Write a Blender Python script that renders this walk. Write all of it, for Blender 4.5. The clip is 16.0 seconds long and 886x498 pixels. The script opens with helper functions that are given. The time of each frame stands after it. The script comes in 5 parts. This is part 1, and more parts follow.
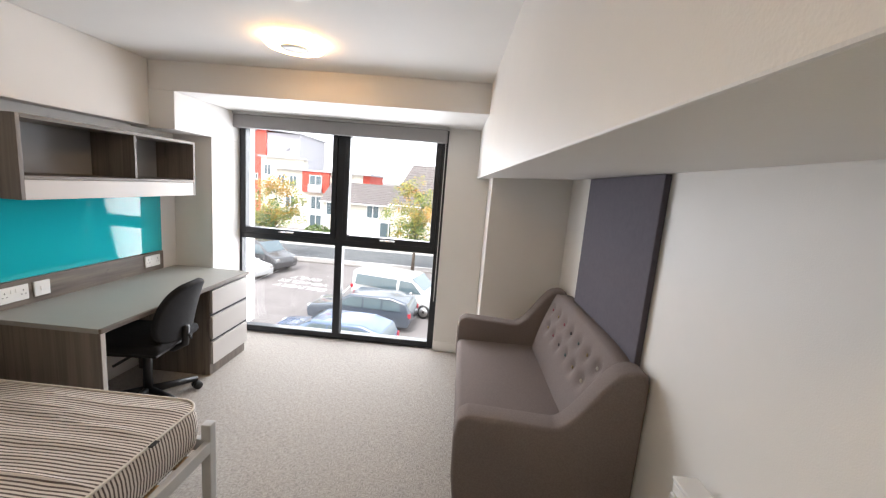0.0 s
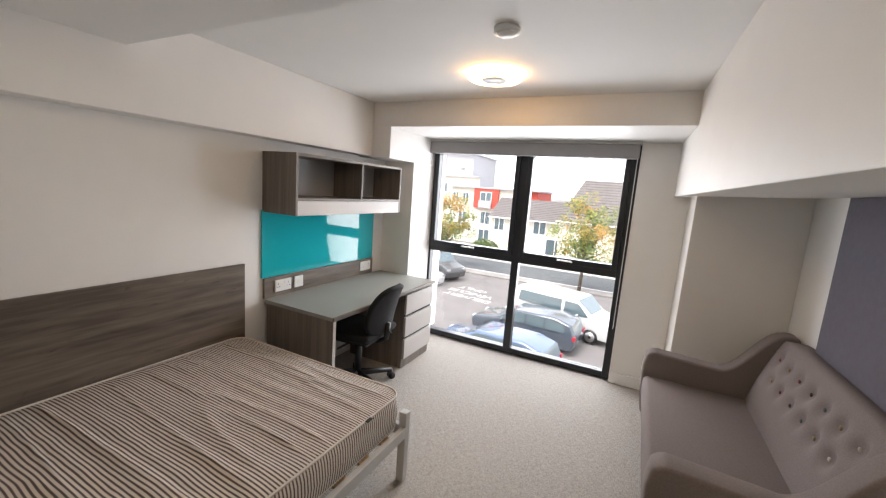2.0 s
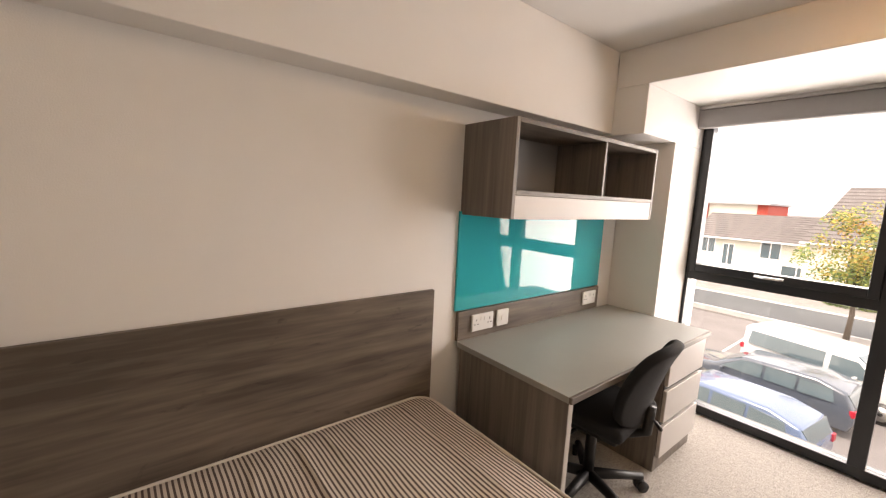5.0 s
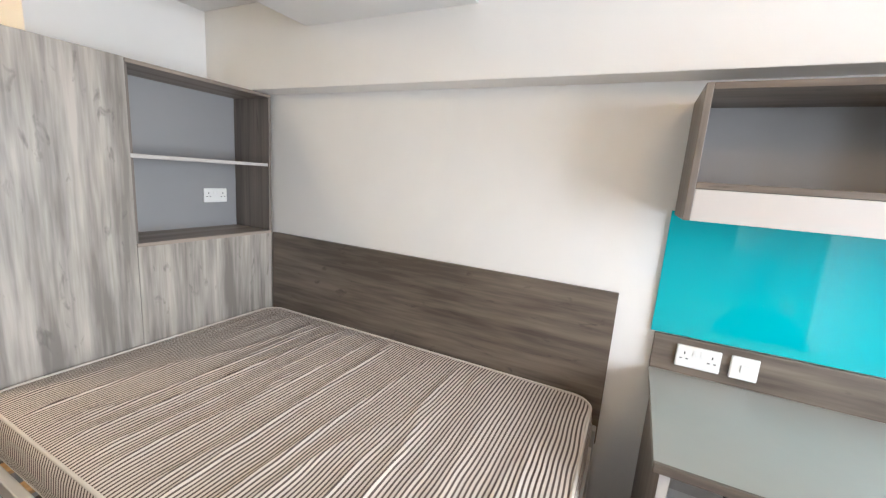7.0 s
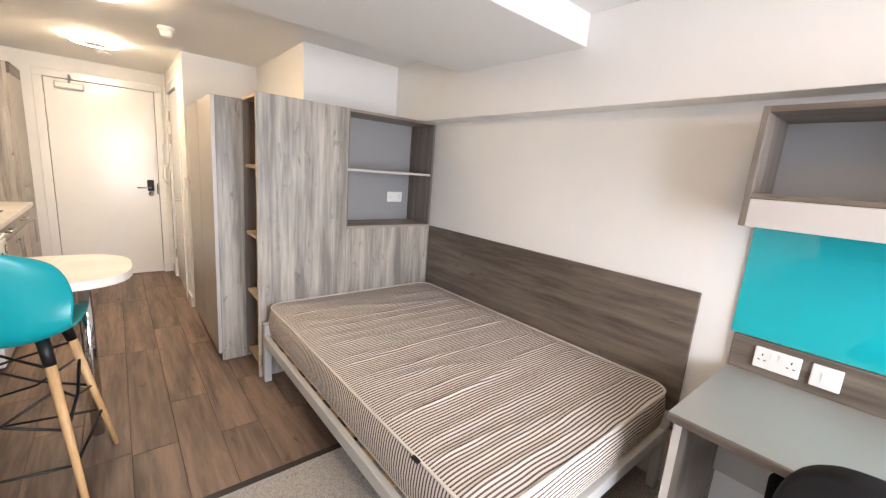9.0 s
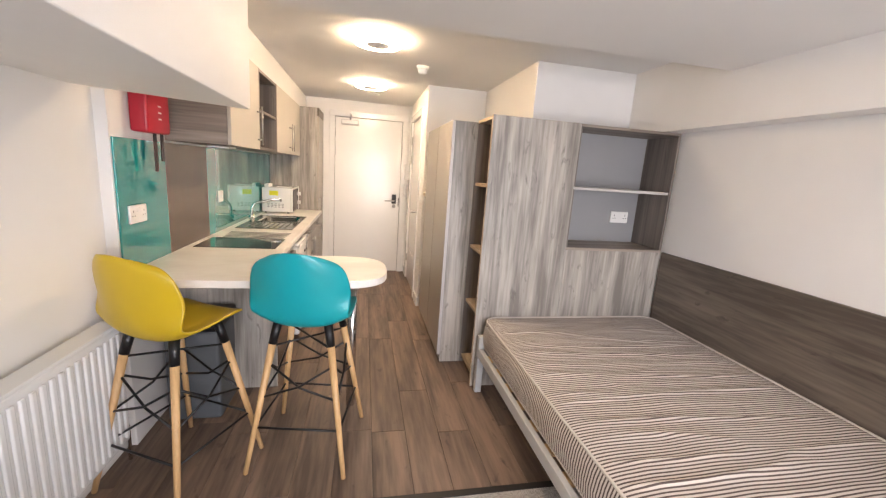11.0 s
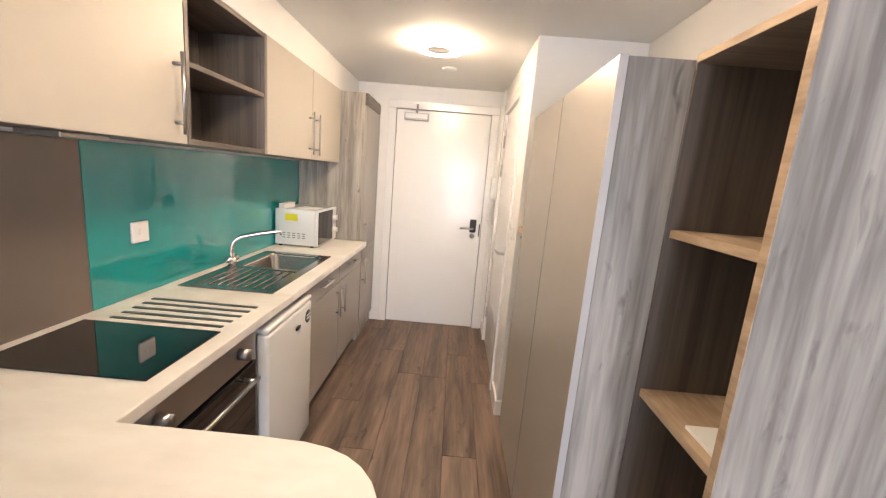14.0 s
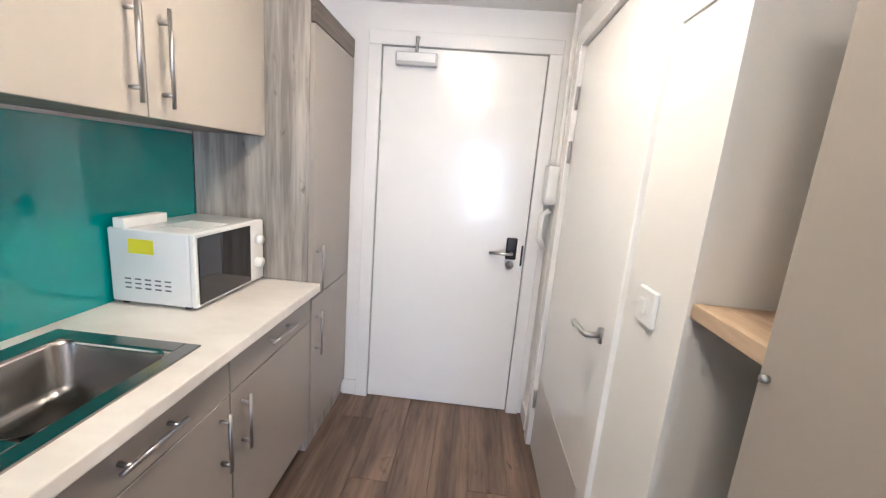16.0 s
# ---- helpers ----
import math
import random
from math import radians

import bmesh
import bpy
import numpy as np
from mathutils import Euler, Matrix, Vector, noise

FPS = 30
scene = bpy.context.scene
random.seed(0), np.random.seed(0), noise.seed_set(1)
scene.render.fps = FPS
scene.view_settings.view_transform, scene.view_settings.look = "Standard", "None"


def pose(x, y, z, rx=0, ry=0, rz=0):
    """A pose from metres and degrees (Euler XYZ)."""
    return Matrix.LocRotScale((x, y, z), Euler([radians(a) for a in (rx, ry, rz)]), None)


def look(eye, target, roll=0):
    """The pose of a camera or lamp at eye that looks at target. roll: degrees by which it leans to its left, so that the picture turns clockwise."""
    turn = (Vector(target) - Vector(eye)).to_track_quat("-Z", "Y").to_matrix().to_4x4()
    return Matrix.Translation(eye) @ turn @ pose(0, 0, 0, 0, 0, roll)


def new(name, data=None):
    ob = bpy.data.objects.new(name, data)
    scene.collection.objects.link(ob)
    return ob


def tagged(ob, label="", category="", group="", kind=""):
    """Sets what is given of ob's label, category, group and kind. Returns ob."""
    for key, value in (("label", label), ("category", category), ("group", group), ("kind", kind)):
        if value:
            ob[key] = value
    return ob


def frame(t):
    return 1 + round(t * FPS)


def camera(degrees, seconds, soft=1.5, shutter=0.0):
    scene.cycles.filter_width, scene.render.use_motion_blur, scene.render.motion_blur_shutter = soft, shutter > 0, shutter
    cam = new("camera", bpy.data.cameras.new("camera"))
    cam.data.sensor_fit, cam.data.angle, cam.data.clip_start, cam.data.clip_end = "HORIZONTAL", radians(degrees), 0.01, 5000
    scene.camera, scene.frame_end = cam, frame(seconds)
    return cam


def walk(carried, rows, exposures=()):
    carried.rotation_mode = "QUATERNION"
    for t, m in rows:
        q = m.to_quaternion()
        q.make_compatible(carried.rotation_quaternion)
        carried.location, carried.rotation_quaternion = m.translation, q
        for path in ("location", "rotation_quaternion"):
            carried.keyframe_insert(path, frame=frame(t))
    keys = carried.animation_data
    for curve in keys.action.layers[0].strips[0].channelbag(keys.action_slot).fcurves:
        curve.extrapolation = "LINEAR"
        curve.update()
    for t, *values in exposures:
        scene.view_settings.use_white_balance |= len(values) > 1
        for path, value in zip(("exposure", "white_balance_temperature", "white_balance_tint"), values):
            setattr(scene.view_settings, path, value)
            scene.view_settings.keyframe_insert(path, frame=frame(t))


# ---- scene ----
cam = camera(97.2, 16.0, soft=1.25)

PATH = [
    (0, (2.393, -3.448, 1.558), (2.32, -1.474, 1.241), 4.7),
    (0.5, (2.398, -3.406, 1.536), (2.145, -1.442, 1.256), 4.7),
    (1, (2.387, -3.43, 1.571), (1.925, -1.505, 1.281), 4.5),
    (1.5, (2.326, -3.471, 1.573), (1.658, -1.609, 1.279), 4.5),
    (2, (2.288, -3.509, 1.574), (1.416, -1.735, 1.271), 4.3),
    (2.5, (2.258, -3.547, 1.567), (1.239, -1.855, 1.251), 4.0),
    (3, (2.142, -3.612, 1.558), (1.074, -1.952, 1.236), 3.6),
    (5.5, (1.325, -2.586, 1.396), (-0.473, -1.749, 1.138), 3.9),
    (6, (1.4, -2.329, 1.429), (-0.561, -2.119, 1.097), 3.6),
    (6.5, (1.611, -2.102, 1.407), (-0.327, -2.474, 1.083), 3.5),
    (7, (1.731, -1.81, 1.408), (-0.039, -2.666, 1.045), 4.2),
    (7.5, (1.804, -1.567, 1.452), (0.204, -2.708, 1.08), 4.5),
    (8, (1.939, -1.386, 1.429), (0.438, -2.646, 1.028), 4.5),
    (8.5, (2.003, -1.281, 1.429), (0.607, -2.658, 1.034), 4.3),
    (9, (2.011, -1.284, 1.434), (0.742, -2.782, 1.049), 4.5),
    (9.5, (2.05, -1.306, 1.436), (1.004, -2.968, 1.056), 4.4),
    (10, (2.12, -1.323, 1.443), (1.324, -3.117, 1.061), 4.3),
    (12.5, (2.049, -2.141, 1.452), (1.945, -4.099, 1.061), 3.6),
    (13, (1.985, -2.506, 1.442), (1.931, -4.469, 1.063), 3.7),
    (13.5, (1.925, -2.835, 1.467), (1.917, -4.798, 1.084), 4.2),
    (14, (1.898, -3.168, 1.475), (1.937, -5.134, 1.109), 4.7),
    (14.5, (1.839, -3.508, 1.443), (1.951, -5.47, 1.075), 4.9),
    (15, (1.801, -3.857, 1.452), (1.975, -5.81, 1.057), 4.8),
    (15.5, (1.868, -4.283, 1.445), (2.021, -6.237, 1.048), 5.0),
    (16, (1.958, -4.704, 1.438), (2.077, -6.659, 1.038), 4.7),
]
walk(cam, [(t, look(eye, target, roll)) for t, eye, target, roll in PATH],
     [(0, 3.3, 6400, 12), (3, 3.05, 6700, 14), (5.5, 3.4, 7900, 20), (6.1, 3.7, 6300, 10), (7, 4.1, 6000, 9), (9, 4.05, 6300, 14), (10, 4.0, 6400, 16),
      (12.5, 4.0, 6500, 18), (14.5, 4.0, 5700, 15), (16, 4.0, 5100, 13)])

# ---- world, sun, lamps, exposure ----
world = bpy.data.worlds.new("overcast_sky")
scene.world = world
world.use_nodes = True
wn, wl = world.node_tree.nodes, world.node_tree.links
sky = wn.new("ShaderNodeTexSky")
sky.sky_type = "NISHITA"
sky.sun_disc = False
sky.sun_elevation, sky.sun_rotation = radians(42), radians(200)
sky.dust_density = 4.0
veil = wn.new("ShaderNodeMix")
veil.data_type = "RGBA"
veil.inputs[0].default_value = 0.93
veil.inputs[7].default_value = (2.2, 2.25, 2.35, 1)
wl.new(sky.outputs[0], veil.inputs[6])
wl.new(veil.outputs[2], wn["Background"].inputs[0])
wn["Background"].inputs[1].default_value = 0.15
sun = new("sun", bpy.data.lights.new("sun", "SUN"))
sun.data.energy, sun.data.angle, sun.data.color = 0.5, radians(20), (1, 0.97, 0.92)
sun.matrix_world = look((0, 0, 20), (4, 12, 0))
# the sky's light in the opening of the window
daylight = new("window_daylight", bpy.data.lights.new("window_daylight", "AREA"))
daylight.data.shape, daylight.data.size, daylight.data.size_y = "RECTANGLE", 1.9, 1.85
daylight.data.energy, daylight.data.color = 11.0, (0.955, 0.97, 1.0)
daylight.matrix_world = look((1.26, 0.62, 1.08), (1.26, -2.38, -0.32))

# ---- materials ----
MATS = {}


def mat(name, color, rough=0.6, metal=0.0, var=0.06, scale=8.0, stretch=(1, 1, 1), bump=0.0, bscale=120.0, coat=0.0, dark=None, detail=4.0, rnd=0.0):
    """Principled surface with two scales of colour variation, fine bump and an optional darker grain colour."""
    m = bpy.data.materials.new(name)
    m.use_nodes = True
    n, l = m.node_tree.nodes, m.node_tree.links
    p = n["Principled BSDF"]
    p.inputs["Roughness"].default_value, p.inputs["Metallic"].default_value = rough, metal
    p.inputs["Coat Weight"].default_value = coat
    tc = n.new("ShaderNodeTexCoord")
    mp = n.new("ShaderNodeMapping")
    mp.inputs["Scale"].default_value = stretch
    l.new(tc.outputs["Object"], mp.inputs[0])
    if rnd:
        oi = n.new("ShaderNodeObjectInfo")
        ml = n.new("ShaderNodeVectorMath")
        ml.operation = "MULTIPLY_ADD"
        ml.inputs[1].default_value = (17, 31, 23)
        cx = n.new("ShaderNodeCombineXYZ")
        for i in range(3):
            l.new(oi.outputs["Random"], cx.inputs[i])
        l.new(cx.outputs[0], ml.inputs[0])
        l.new(tc.outputs["Object"], ml.inputs[2])
        l.new(ml.outputs[0], mp.inputs[0])
    a = n.new("ShaderNodeTexNoise")
    a.inputs["Scale"].default_value, a.inputs["Detail"].default_value = scale, detail
    b = n.new("ShaderNodeTexNoise")
    b.inputs["Scale"].default_value, b.inputs["Detail"].default_value = scale * 6, 3
    l.new(mp.outputs[0], a.inputs["Vector"])
    l.new(mp.outputs[0], b.inputs["Vector"])
    ad = n.new("ShaderNodeMath")
    ad.operation = "MULTIPLY_ADD"
    ad.inputs[1].default_value = 0.35
    l.new(b.outputs["Fac"], ad.inputs[0])
    l.new(a.outputs["Fac"], ad.inputs[2])
    r = n.new("ShaderNodeValToRGB")
    lo = dark or tuple(c * (1 - var) for c in color)
    r.color_ramp.elements[0].position, r.color_ramp.elements[1].position = (0.52, 0.82) if dark else (0.45, 0.9)
    r.color_ramp.elements[0].color, r.color_ramp.elements[1].color = (*lo, 1), (*color, 1)
    l.new(ad.outputs[0], r.inputs[0])
    out = r.outputs[0]
    if rnd:
        hs = n.new("ShaderNodeHueSaturation")
        mr = n.new("ShaderNodeMapRange")
        mr.inputs[3].default_value, mr.inputs[4].default_value = 1 - rnd, 1 + rnd
        l.new(oi.outputs["Random"], mr.inputs[0])
        l.new(mr.outputs[0], hs.inputs["Value"])
        l.new(out, hs.inputs["Color"])
        out = hs.outputs[0]
    l.new(out, p.inputs["Base Color"])
    if bump:
        c = n.new("ShaderNodeTexNoise")
        c.inputs["Scale"].default_value, c.inputs["Detail"].default_value = bscale, 3
        l.new(mp.outputs[0], c.inputs["Vector"])
        bp = n.new("ShaderNodeBump")
        bp.inputs["Strength"].default_value, bp.inputs["Distance"].default_value = bump, 0.004
        l.new(c.outputs["Fac"], bp.inputs["Height"])
        l.new(bp.outputs[0], p.inputs["Normal"])
    MATS[name] = m
    return m


def oak(name, light, dark, axis, rough=0.45, rnd=0.0, knots=0.5, bands=16.0, along=0.5):
    """Printed oak board: broad staves of uneven tone, fine grain and short dark flecks along one axis."""
    m = mat(name, light, rough, bump=0.12, bscale=40)
    n, l = m.node_tree.nodes, m.node_tree.links
    p = n["Principled BSDF"]
    tc = n.new("ShaderNodeTexCoord")
    src = tc.outputs["Object"]
    oi = n.new("ShaderNodeObjectInfo")
    if rnd:
        ml = n.new("ShaderNodeVectorMath")
        ml.operation = "MULTIPLY_ADD"
        ml.inputs[1].default_value = (17, 31, 23)
        cx = n.new("ShaderNodeCombineXYZ")
        for i in range(3):
            l.new(oi.outputs["Random"], cx.inputs[i])
        l.new(cx.outputs[0], ml.inputs[0])
        l.new(src, ml.inputs[2])
        src = ml.outputs[0]

    def grain(across, length, detail, warp=0.0):
        mp = n.new("ShaderNodeMapping")
        mp.inputs["Scale"].default_value = [length if c == axis else across for c in "xyz"]
        l.new(src, mp.inputs[0])
        t = n.new("ShaderNodeTexNoise")
        t.inputs["Scale"].default_value, t.inputs["Detail"].default_value = 1.0, detail
        t.inputs["Distortion"].default_value = warp
        l.new(mp.outputs[0], t.inputs["Vector"])
        return t.outputs["Fac"]

    def math_(op, a, b, c=None):
        q = n.new("ShaderNodeMath")
        q.operation = op
        for i, v in enumerate((a, b, c)):
            if v is None:
                continue
            if isinstance(v, (int, float)):
                q.inputs[i].default_value = v
            else:
                l.new(v, q.inputs[i])
        return q.outputs[0]
    tone = math_("MULTIPLY_ADD", grain(bands, along, 3, 0.3), 0.55, math_("MULTIPLY", grain(bands * 5, along * 5, 5), 0.30))
    tone = math_("MULTIPLY_ADD", grain(2.2, 1.4, 2), 0.22, tone)
    r = n.new("ShaderNodeValToRGB")
    r.color_ramp.elements[0].position, r.color_ramp.elements[1].position = 0.43, 0.65
    r.color_ramp.elements[0].color, r.color_ramp.elements[1].color = (*dark, 1), (*light, 1)
    l.new(tone, r.inputs[0])
    fl = n.new("ShaderNodeValToRGB")
    fl.color_ramp.elements[0].position, fl.color_ramp.elements[1].position = 0.64, 0.74
    fl.color_ramp.elements[0].color, fl.color_ramp.elements[1].color = (0, 0, 0, 1), (knots, knots, knots, 1)
    l.new(grain(bands * 1.7, along * 9, 4, 0.6), fl.inputs[0])
    mx = n.new("ShaderNodeMix")
    mx.data_type = "RGBA"
    mx.inputs[7].default_value = (*[c * 0.45 for c in dark], 1)
    l.new(fl.outputs[0], mx.inputs[0])
    l.new(r.outputs[0], mx.inputs[6])
    out = mx.outputs[2]
    if rnd:
        hs = n.new("ShaderNodeHueSaturation")
        mr = n.new("ShaderNodeMapRange")
        mr.inputs[3].default_value, mr.inputs[4].default_value = 1 - rnd, 1 + rnd
        l.new(oi.outputs["Random"], mr.inputs[0])
        l.new(mr.outputs[0], hs.inputs["Value"])
        l.new(out, hs.inputs["Color"])
        out = hs.outputs[0]
    l.new(out, p.inputs["Base Color"])
    return m


def glow(name, color, strength):
    m = mat(name, color, 0.4)
    p = m.node_tree.nodes["Principled BSDF"]
    p.inputs["Emission Color"].default_value, p.inputs["Emission Strength"].default_value = (*color, 1), strength
    return m


WALL = mat("wall_paint", (0.80, 0.785, 0.76), 0.55, var=0.04, scale=1.5, bump=0.12, bscale=260)
CEIL = mat("ceiling_paint", (0.80, 0.79, 0.77), 0.7, var=0.03, scale=1.2, bump=0.08, bscale=220)
TRIM = mat("white_gloss_paint", (0.82, 0.81, 0.79), 0.22, var=0.03, scale=2, bump=0.03, bscale=60, coat=0.2)
WOODV = oak("grey_oak_upright", (0.50, 0.458, 0.405), (0.21, 0.19, 0.168), "z", 0.42, bands=13.0, along=0.9, knots=0.6)
WOODH = oak("grey_oak_lengthwise", (0.20, 0.163, 0.13), (0.082, 0.065, 0.052), "y", bands=12.0, along=0.9, knots=0.6)
WOODX = oak("grey_oak_crosswise", (0.34, 0.285, 0.235), (0.15, 0.12, 0.10), "x")
PLANK = oak("brown_floor_plank", (0.25, 0.170, 0.121), (0.088, 0.059, 0.043), "y", 0.5, rnd=0.06, knots=0.7, bands=11.0, along=0.9)
WOODD = oak("dark_grey_oak", (0.215, 0.182, 0.155), (0.11, 0.092, 0.078), "z")
EDGE = mat("oak_board_edge", (0.52, 0.39, 0.26), 0.5, dark=(0.34, 0.24, 0.15), scale=5, stretch=(4, 0.6, 4))
GREIGE = mat("greige_laminate", (0.47, 0.43, 0.37), 0.35, var=0.03, scale=3, bump=0.03, bscale=400)
BASEGREY = mat("warm_grey_laminate", (0.345, 0.31, 0.27), 0.35, var=0.03, scale=3, bump=0.03, bscale=400)
SINKST = mat("satin_steel", (0.34, 0.33, 0.315), 0.22, 1.0, var=0.08, scale=20, stretch=(1, 10, 1))
DRAWER = mat("pale_grey_laminate", (0.50, 0.475, 0.45), 0.4, var=0.03, scale=3)
GREYBACK = mat("grey_back_board", (0.29, 0.29, 0.295), 0.5, var=0.04, scale=3)
DESKTOP = mat("sage_grey_laminate", (0.31, 0.31, 0.285), 0.45, var=0.05, scale=3, bump=0.03, bscale=500)
MARBLE = mat("veined_white_worktop", (0.82, 0.79, 0.74), 0.3, dark=(0.70, 0.66, 0.61), scale=1.6, stretch=(1, 2.4, 1), detail=8)
TEAL = mat("teal_back_painted_glass", (0.012, 0.42, 0.47), 0.02, var=0.05, scale=1, coat=0.5)
TEALK = mat("deep_teal_painted_glass", (0.006, 0.27, 0.265), 0.03, var=0.05, scale=1, coat=1.0)
TAUPE = mat("taupe_splashback", (0.17, 0.135, 0.11), 0.25, var=0.08, scale=2, metal=0.2)
BLACK = mat("black_plastic", (0.006, 0.006, 0.007), 0.42, var=0.2, scale=12, bump=0.08, bscale=300)
FABBLK = mat("black_fabric", (0.007, 0.007, 0.009), 0.9, var=0.3, scale=60, bump=0.4, bscale=700)
ALU = mat("anthracite_aluminium", (0.018, 0.021, 0.026), 0.35, var=0.1, scale=5)
STEEL = mat("brushed_steel", (0.47, 0.46, 0.45), 0.28, 1.0, var=0.06, scale=20, stretch=(1, 12, 1))
CHROME = mat("chrome", (0.8, 0.8, 0.8), 0.08, 1.0, var=0.02)
WHITE = mat("white_plastic", (0.80, 0.80, 0.78), 0.3, var=0.02, scale=4)
ENAMEL = mat("white_enamel", (0.80, 0.80, 0.79), 0.2, var=0.02, scale=4, coat=0.3)
FRAMEGREY = mat("grey_powder_coat", (0.50, 0.50, 0.49), 0.4, var=0.04, scale=8)
SOFA = mat("taupe_wool_fabric", (0.215, 0.18, 0.17), 0.95, dark=(0.185, 0.153, 0.144), scale=160, bump=0.15, bscale=900)
ACOUSTIC = mat("slate_purple_felt", (0.125, 0.115, 0.14), 0.95, var=0.12, scale=40, bump=0.3, bscale=600)
STOOLTEAL = mat("teal_moulded_plastic", (0.0, 0.32, 0.36), 0.33, var=0.05, scale=4)
STOOLYEL = mat("mustard_moulded_plastic", (0.52, 0.36, 0.01), 0.33, var=0.05, scale=4)
BEECH = mat("beech_wood", (0.66, 0.42, 0.20), 0.45, dark=(0.50, 0.30, 0.13), scale=6, stretch=(5, 5, 0.6))
HOB = mat("black_ceramic_glass", (0.004, 0.004, 0.005), 0.04, var=0.0, coat=0.5)
RED = mat("red_plastic", (0.42, 0.012, 0.03), 0.35, var=0.08, scale=8)
YELLOW = mat("yellow_label", (0.85, 0.78, 0.02), 0.5, var=0.02)
BLIND = mat("grey_blind_fabric", (0.33, 0.32, 0.32), 0.8, var=0.04, scale=30, bump=0.2, bscale=500)
STRIP = mat("dark_threshold", (0.02, 0.017, 0.015), 0.5, var=0.1)
GREYSIDE = mat("grey_bin_plastic", (0.10, 0.11, 0.12), 0.45, var=0.1)
PANREST = mat("dark_steel", (0.20, 0.20, 0.20), 0.35, 0.9, var=0.1, scale=20)
LAMP = glow("warm_lamp_diffuser", (1.0, 0.60, 0.26), 2.2)
LAMPW = glow("lamp_diffuser", (1.0, 0.77, 0.50), 5.2)


def carpet():
    """Loop pile woven in short pale and dark dashes that run both ways."""
    m = mat("grey_loop_carpet", (0.42, 0.395, 0.36), 0.95, bump=0.8, bscale=240)
    n, l = m.node_tree.nodes, m.node_tree.links
    tc = n.new("ShaderNodeTexCoord")
    outs = []
    for sc in ((40, 240, 1), (240, 40, 1), (30, 30, 1)):
        mp = n.new("ShaderNodeMapping")
        mp.inputs["Scale"].default_value = sc
        l.new(tc.outputs["Object"], mp.inputs[0])
        t = n.new("ShaderNodeTexNoise")
        t.inputs["Scale"].default_value, t.inputs["Detail"].default_value = 1.0, 2
        l.new(mp.outputs[0], t.inputs["Vector"])
        outs.append(t.outputs["Fac"])
    gt = n.new("ShaderNodeMath")
    gt.operation = "GREATER_THAN"
    gt.inputs[1].default_value = 0.5
    l.new(outs[2], gt.inputs[0])
    mx = n.new("ShaderNodeMix")
    l.new(gt.outputs[0], mx.inputs[0])
    l.new(outs[0], mx.inputs[2])
    l.new(outs[1], mx.inputs[3])
    r = n.new("ShaderNodeValToRGB")
    r.color_ramp.elements[0].position, r.color_ramp.elements[1].position = 0.36, 0.62
    r.color_ramp.elements[0].color, r.color_ramp.elements[1].color = (0.27, 0.25, 0.23, 1), (0.46, 0.43, 0.39, 1)
    l.new(mx.outputs[0], r.inputs[0])
    l.new(r.outputs[0], n["Principled BSDF"].inputs["Base Color"])
    return m


CARPET = carpet()


def ticking():
    """Cream mattress cloth with narrow brown woven stripes."""
    m = mat("striped_ticking", (0.6, 0.6, 0.6), 0.9, bump=0.25, bscale=420)
    n, l = m.node_tree.nodes, m.node_tree.links
    p = n["Principled BSDF"]
    tc = n.new("ShaderNodeTexCoord")
    ns = n.new("ShaderNodeTexNoise")
    ns.inputs["Scale"].default_value = 2.2
    l.new(tc.outputs["Object"], ns.inputs["Vector"])
    sx = n.new("ShaderNodeSeparateXYZ")
    l.new(tc.outputs["Object"], sx.inputs[0])
    wob = n.new("ShaderNodeMath")
    wob.operation = "MULTIPLY_ADD"
    wob.inputs[1].default_value = 0.035
    l.new(ns.outputs["Fac"], wob.inputs[0])
    ge = n.new("ShaderNodeNewGeometry")
    sn = n.new("ShaderNodeSeparateXYZ")
    l.new(ge.outputs["Normal"], sn.inputs[0])
    ab = n.new("ShaderNodeMath")
    ab.operation = "ABSOLUTE"
    l.new(sn.outputs["Y"], ab.inputs[0])
    end = n.new("ShaderNodeMath")
    end.operation = "GREATER_THAN"
    end.inputs[1].default_value = 0.72
    l.new(ab.outputs[0], end.inputs[0])
    pick = n.new("ShaderNodeMix")
    l.new(end.outputs[0], pick.inputs[0])
    l.new(sx.outputs["Y"], pick.inputs[2])
    l.new(sx.outputs["Z"], pick.inputs[3])
    l.new(pick.outputs[0], wob.inputs[2])
    per = n.new("ShaderNodeMath")
    per.operation = "MULTIPLY"
    per.inputs[1].default_value = 2 * math.pi / 0.0150
    l.new(wob.outputs[0], per.inputs[0])
    si = n.new("ShaderNodeMath")
    si.operation = "SINE"
    l.new(per.outputs[0], si.inputs[0])
    r = n.new("ShaderNodeValToRGB")
    r.color_ramp.elements[0].position, r.color_ramp.elements[1].position = 0.50, 0.70
    r.color_ramp.elements[0].color, r.color_ramp.elements[1].color = (0.66, 0.60, 0.54, 1), (0.105, 0.078, 0.068, 1)
    sc = n.new("ShaderNodeMapRange")
    sc.inputs[1].default_value, sc.inputs[2].default_value = -1, 1
    l.new(si.outputs[0], sc.inputs[0])
    l.new(sc.outputs[0], r.inputs[0])
    l.new(r.outputs[0], p.inputs["Base Color"])
    return m


TICK = ticking()
PIPING = mat("white_piping", (0.66, 0.61, 0.55), 0.9)


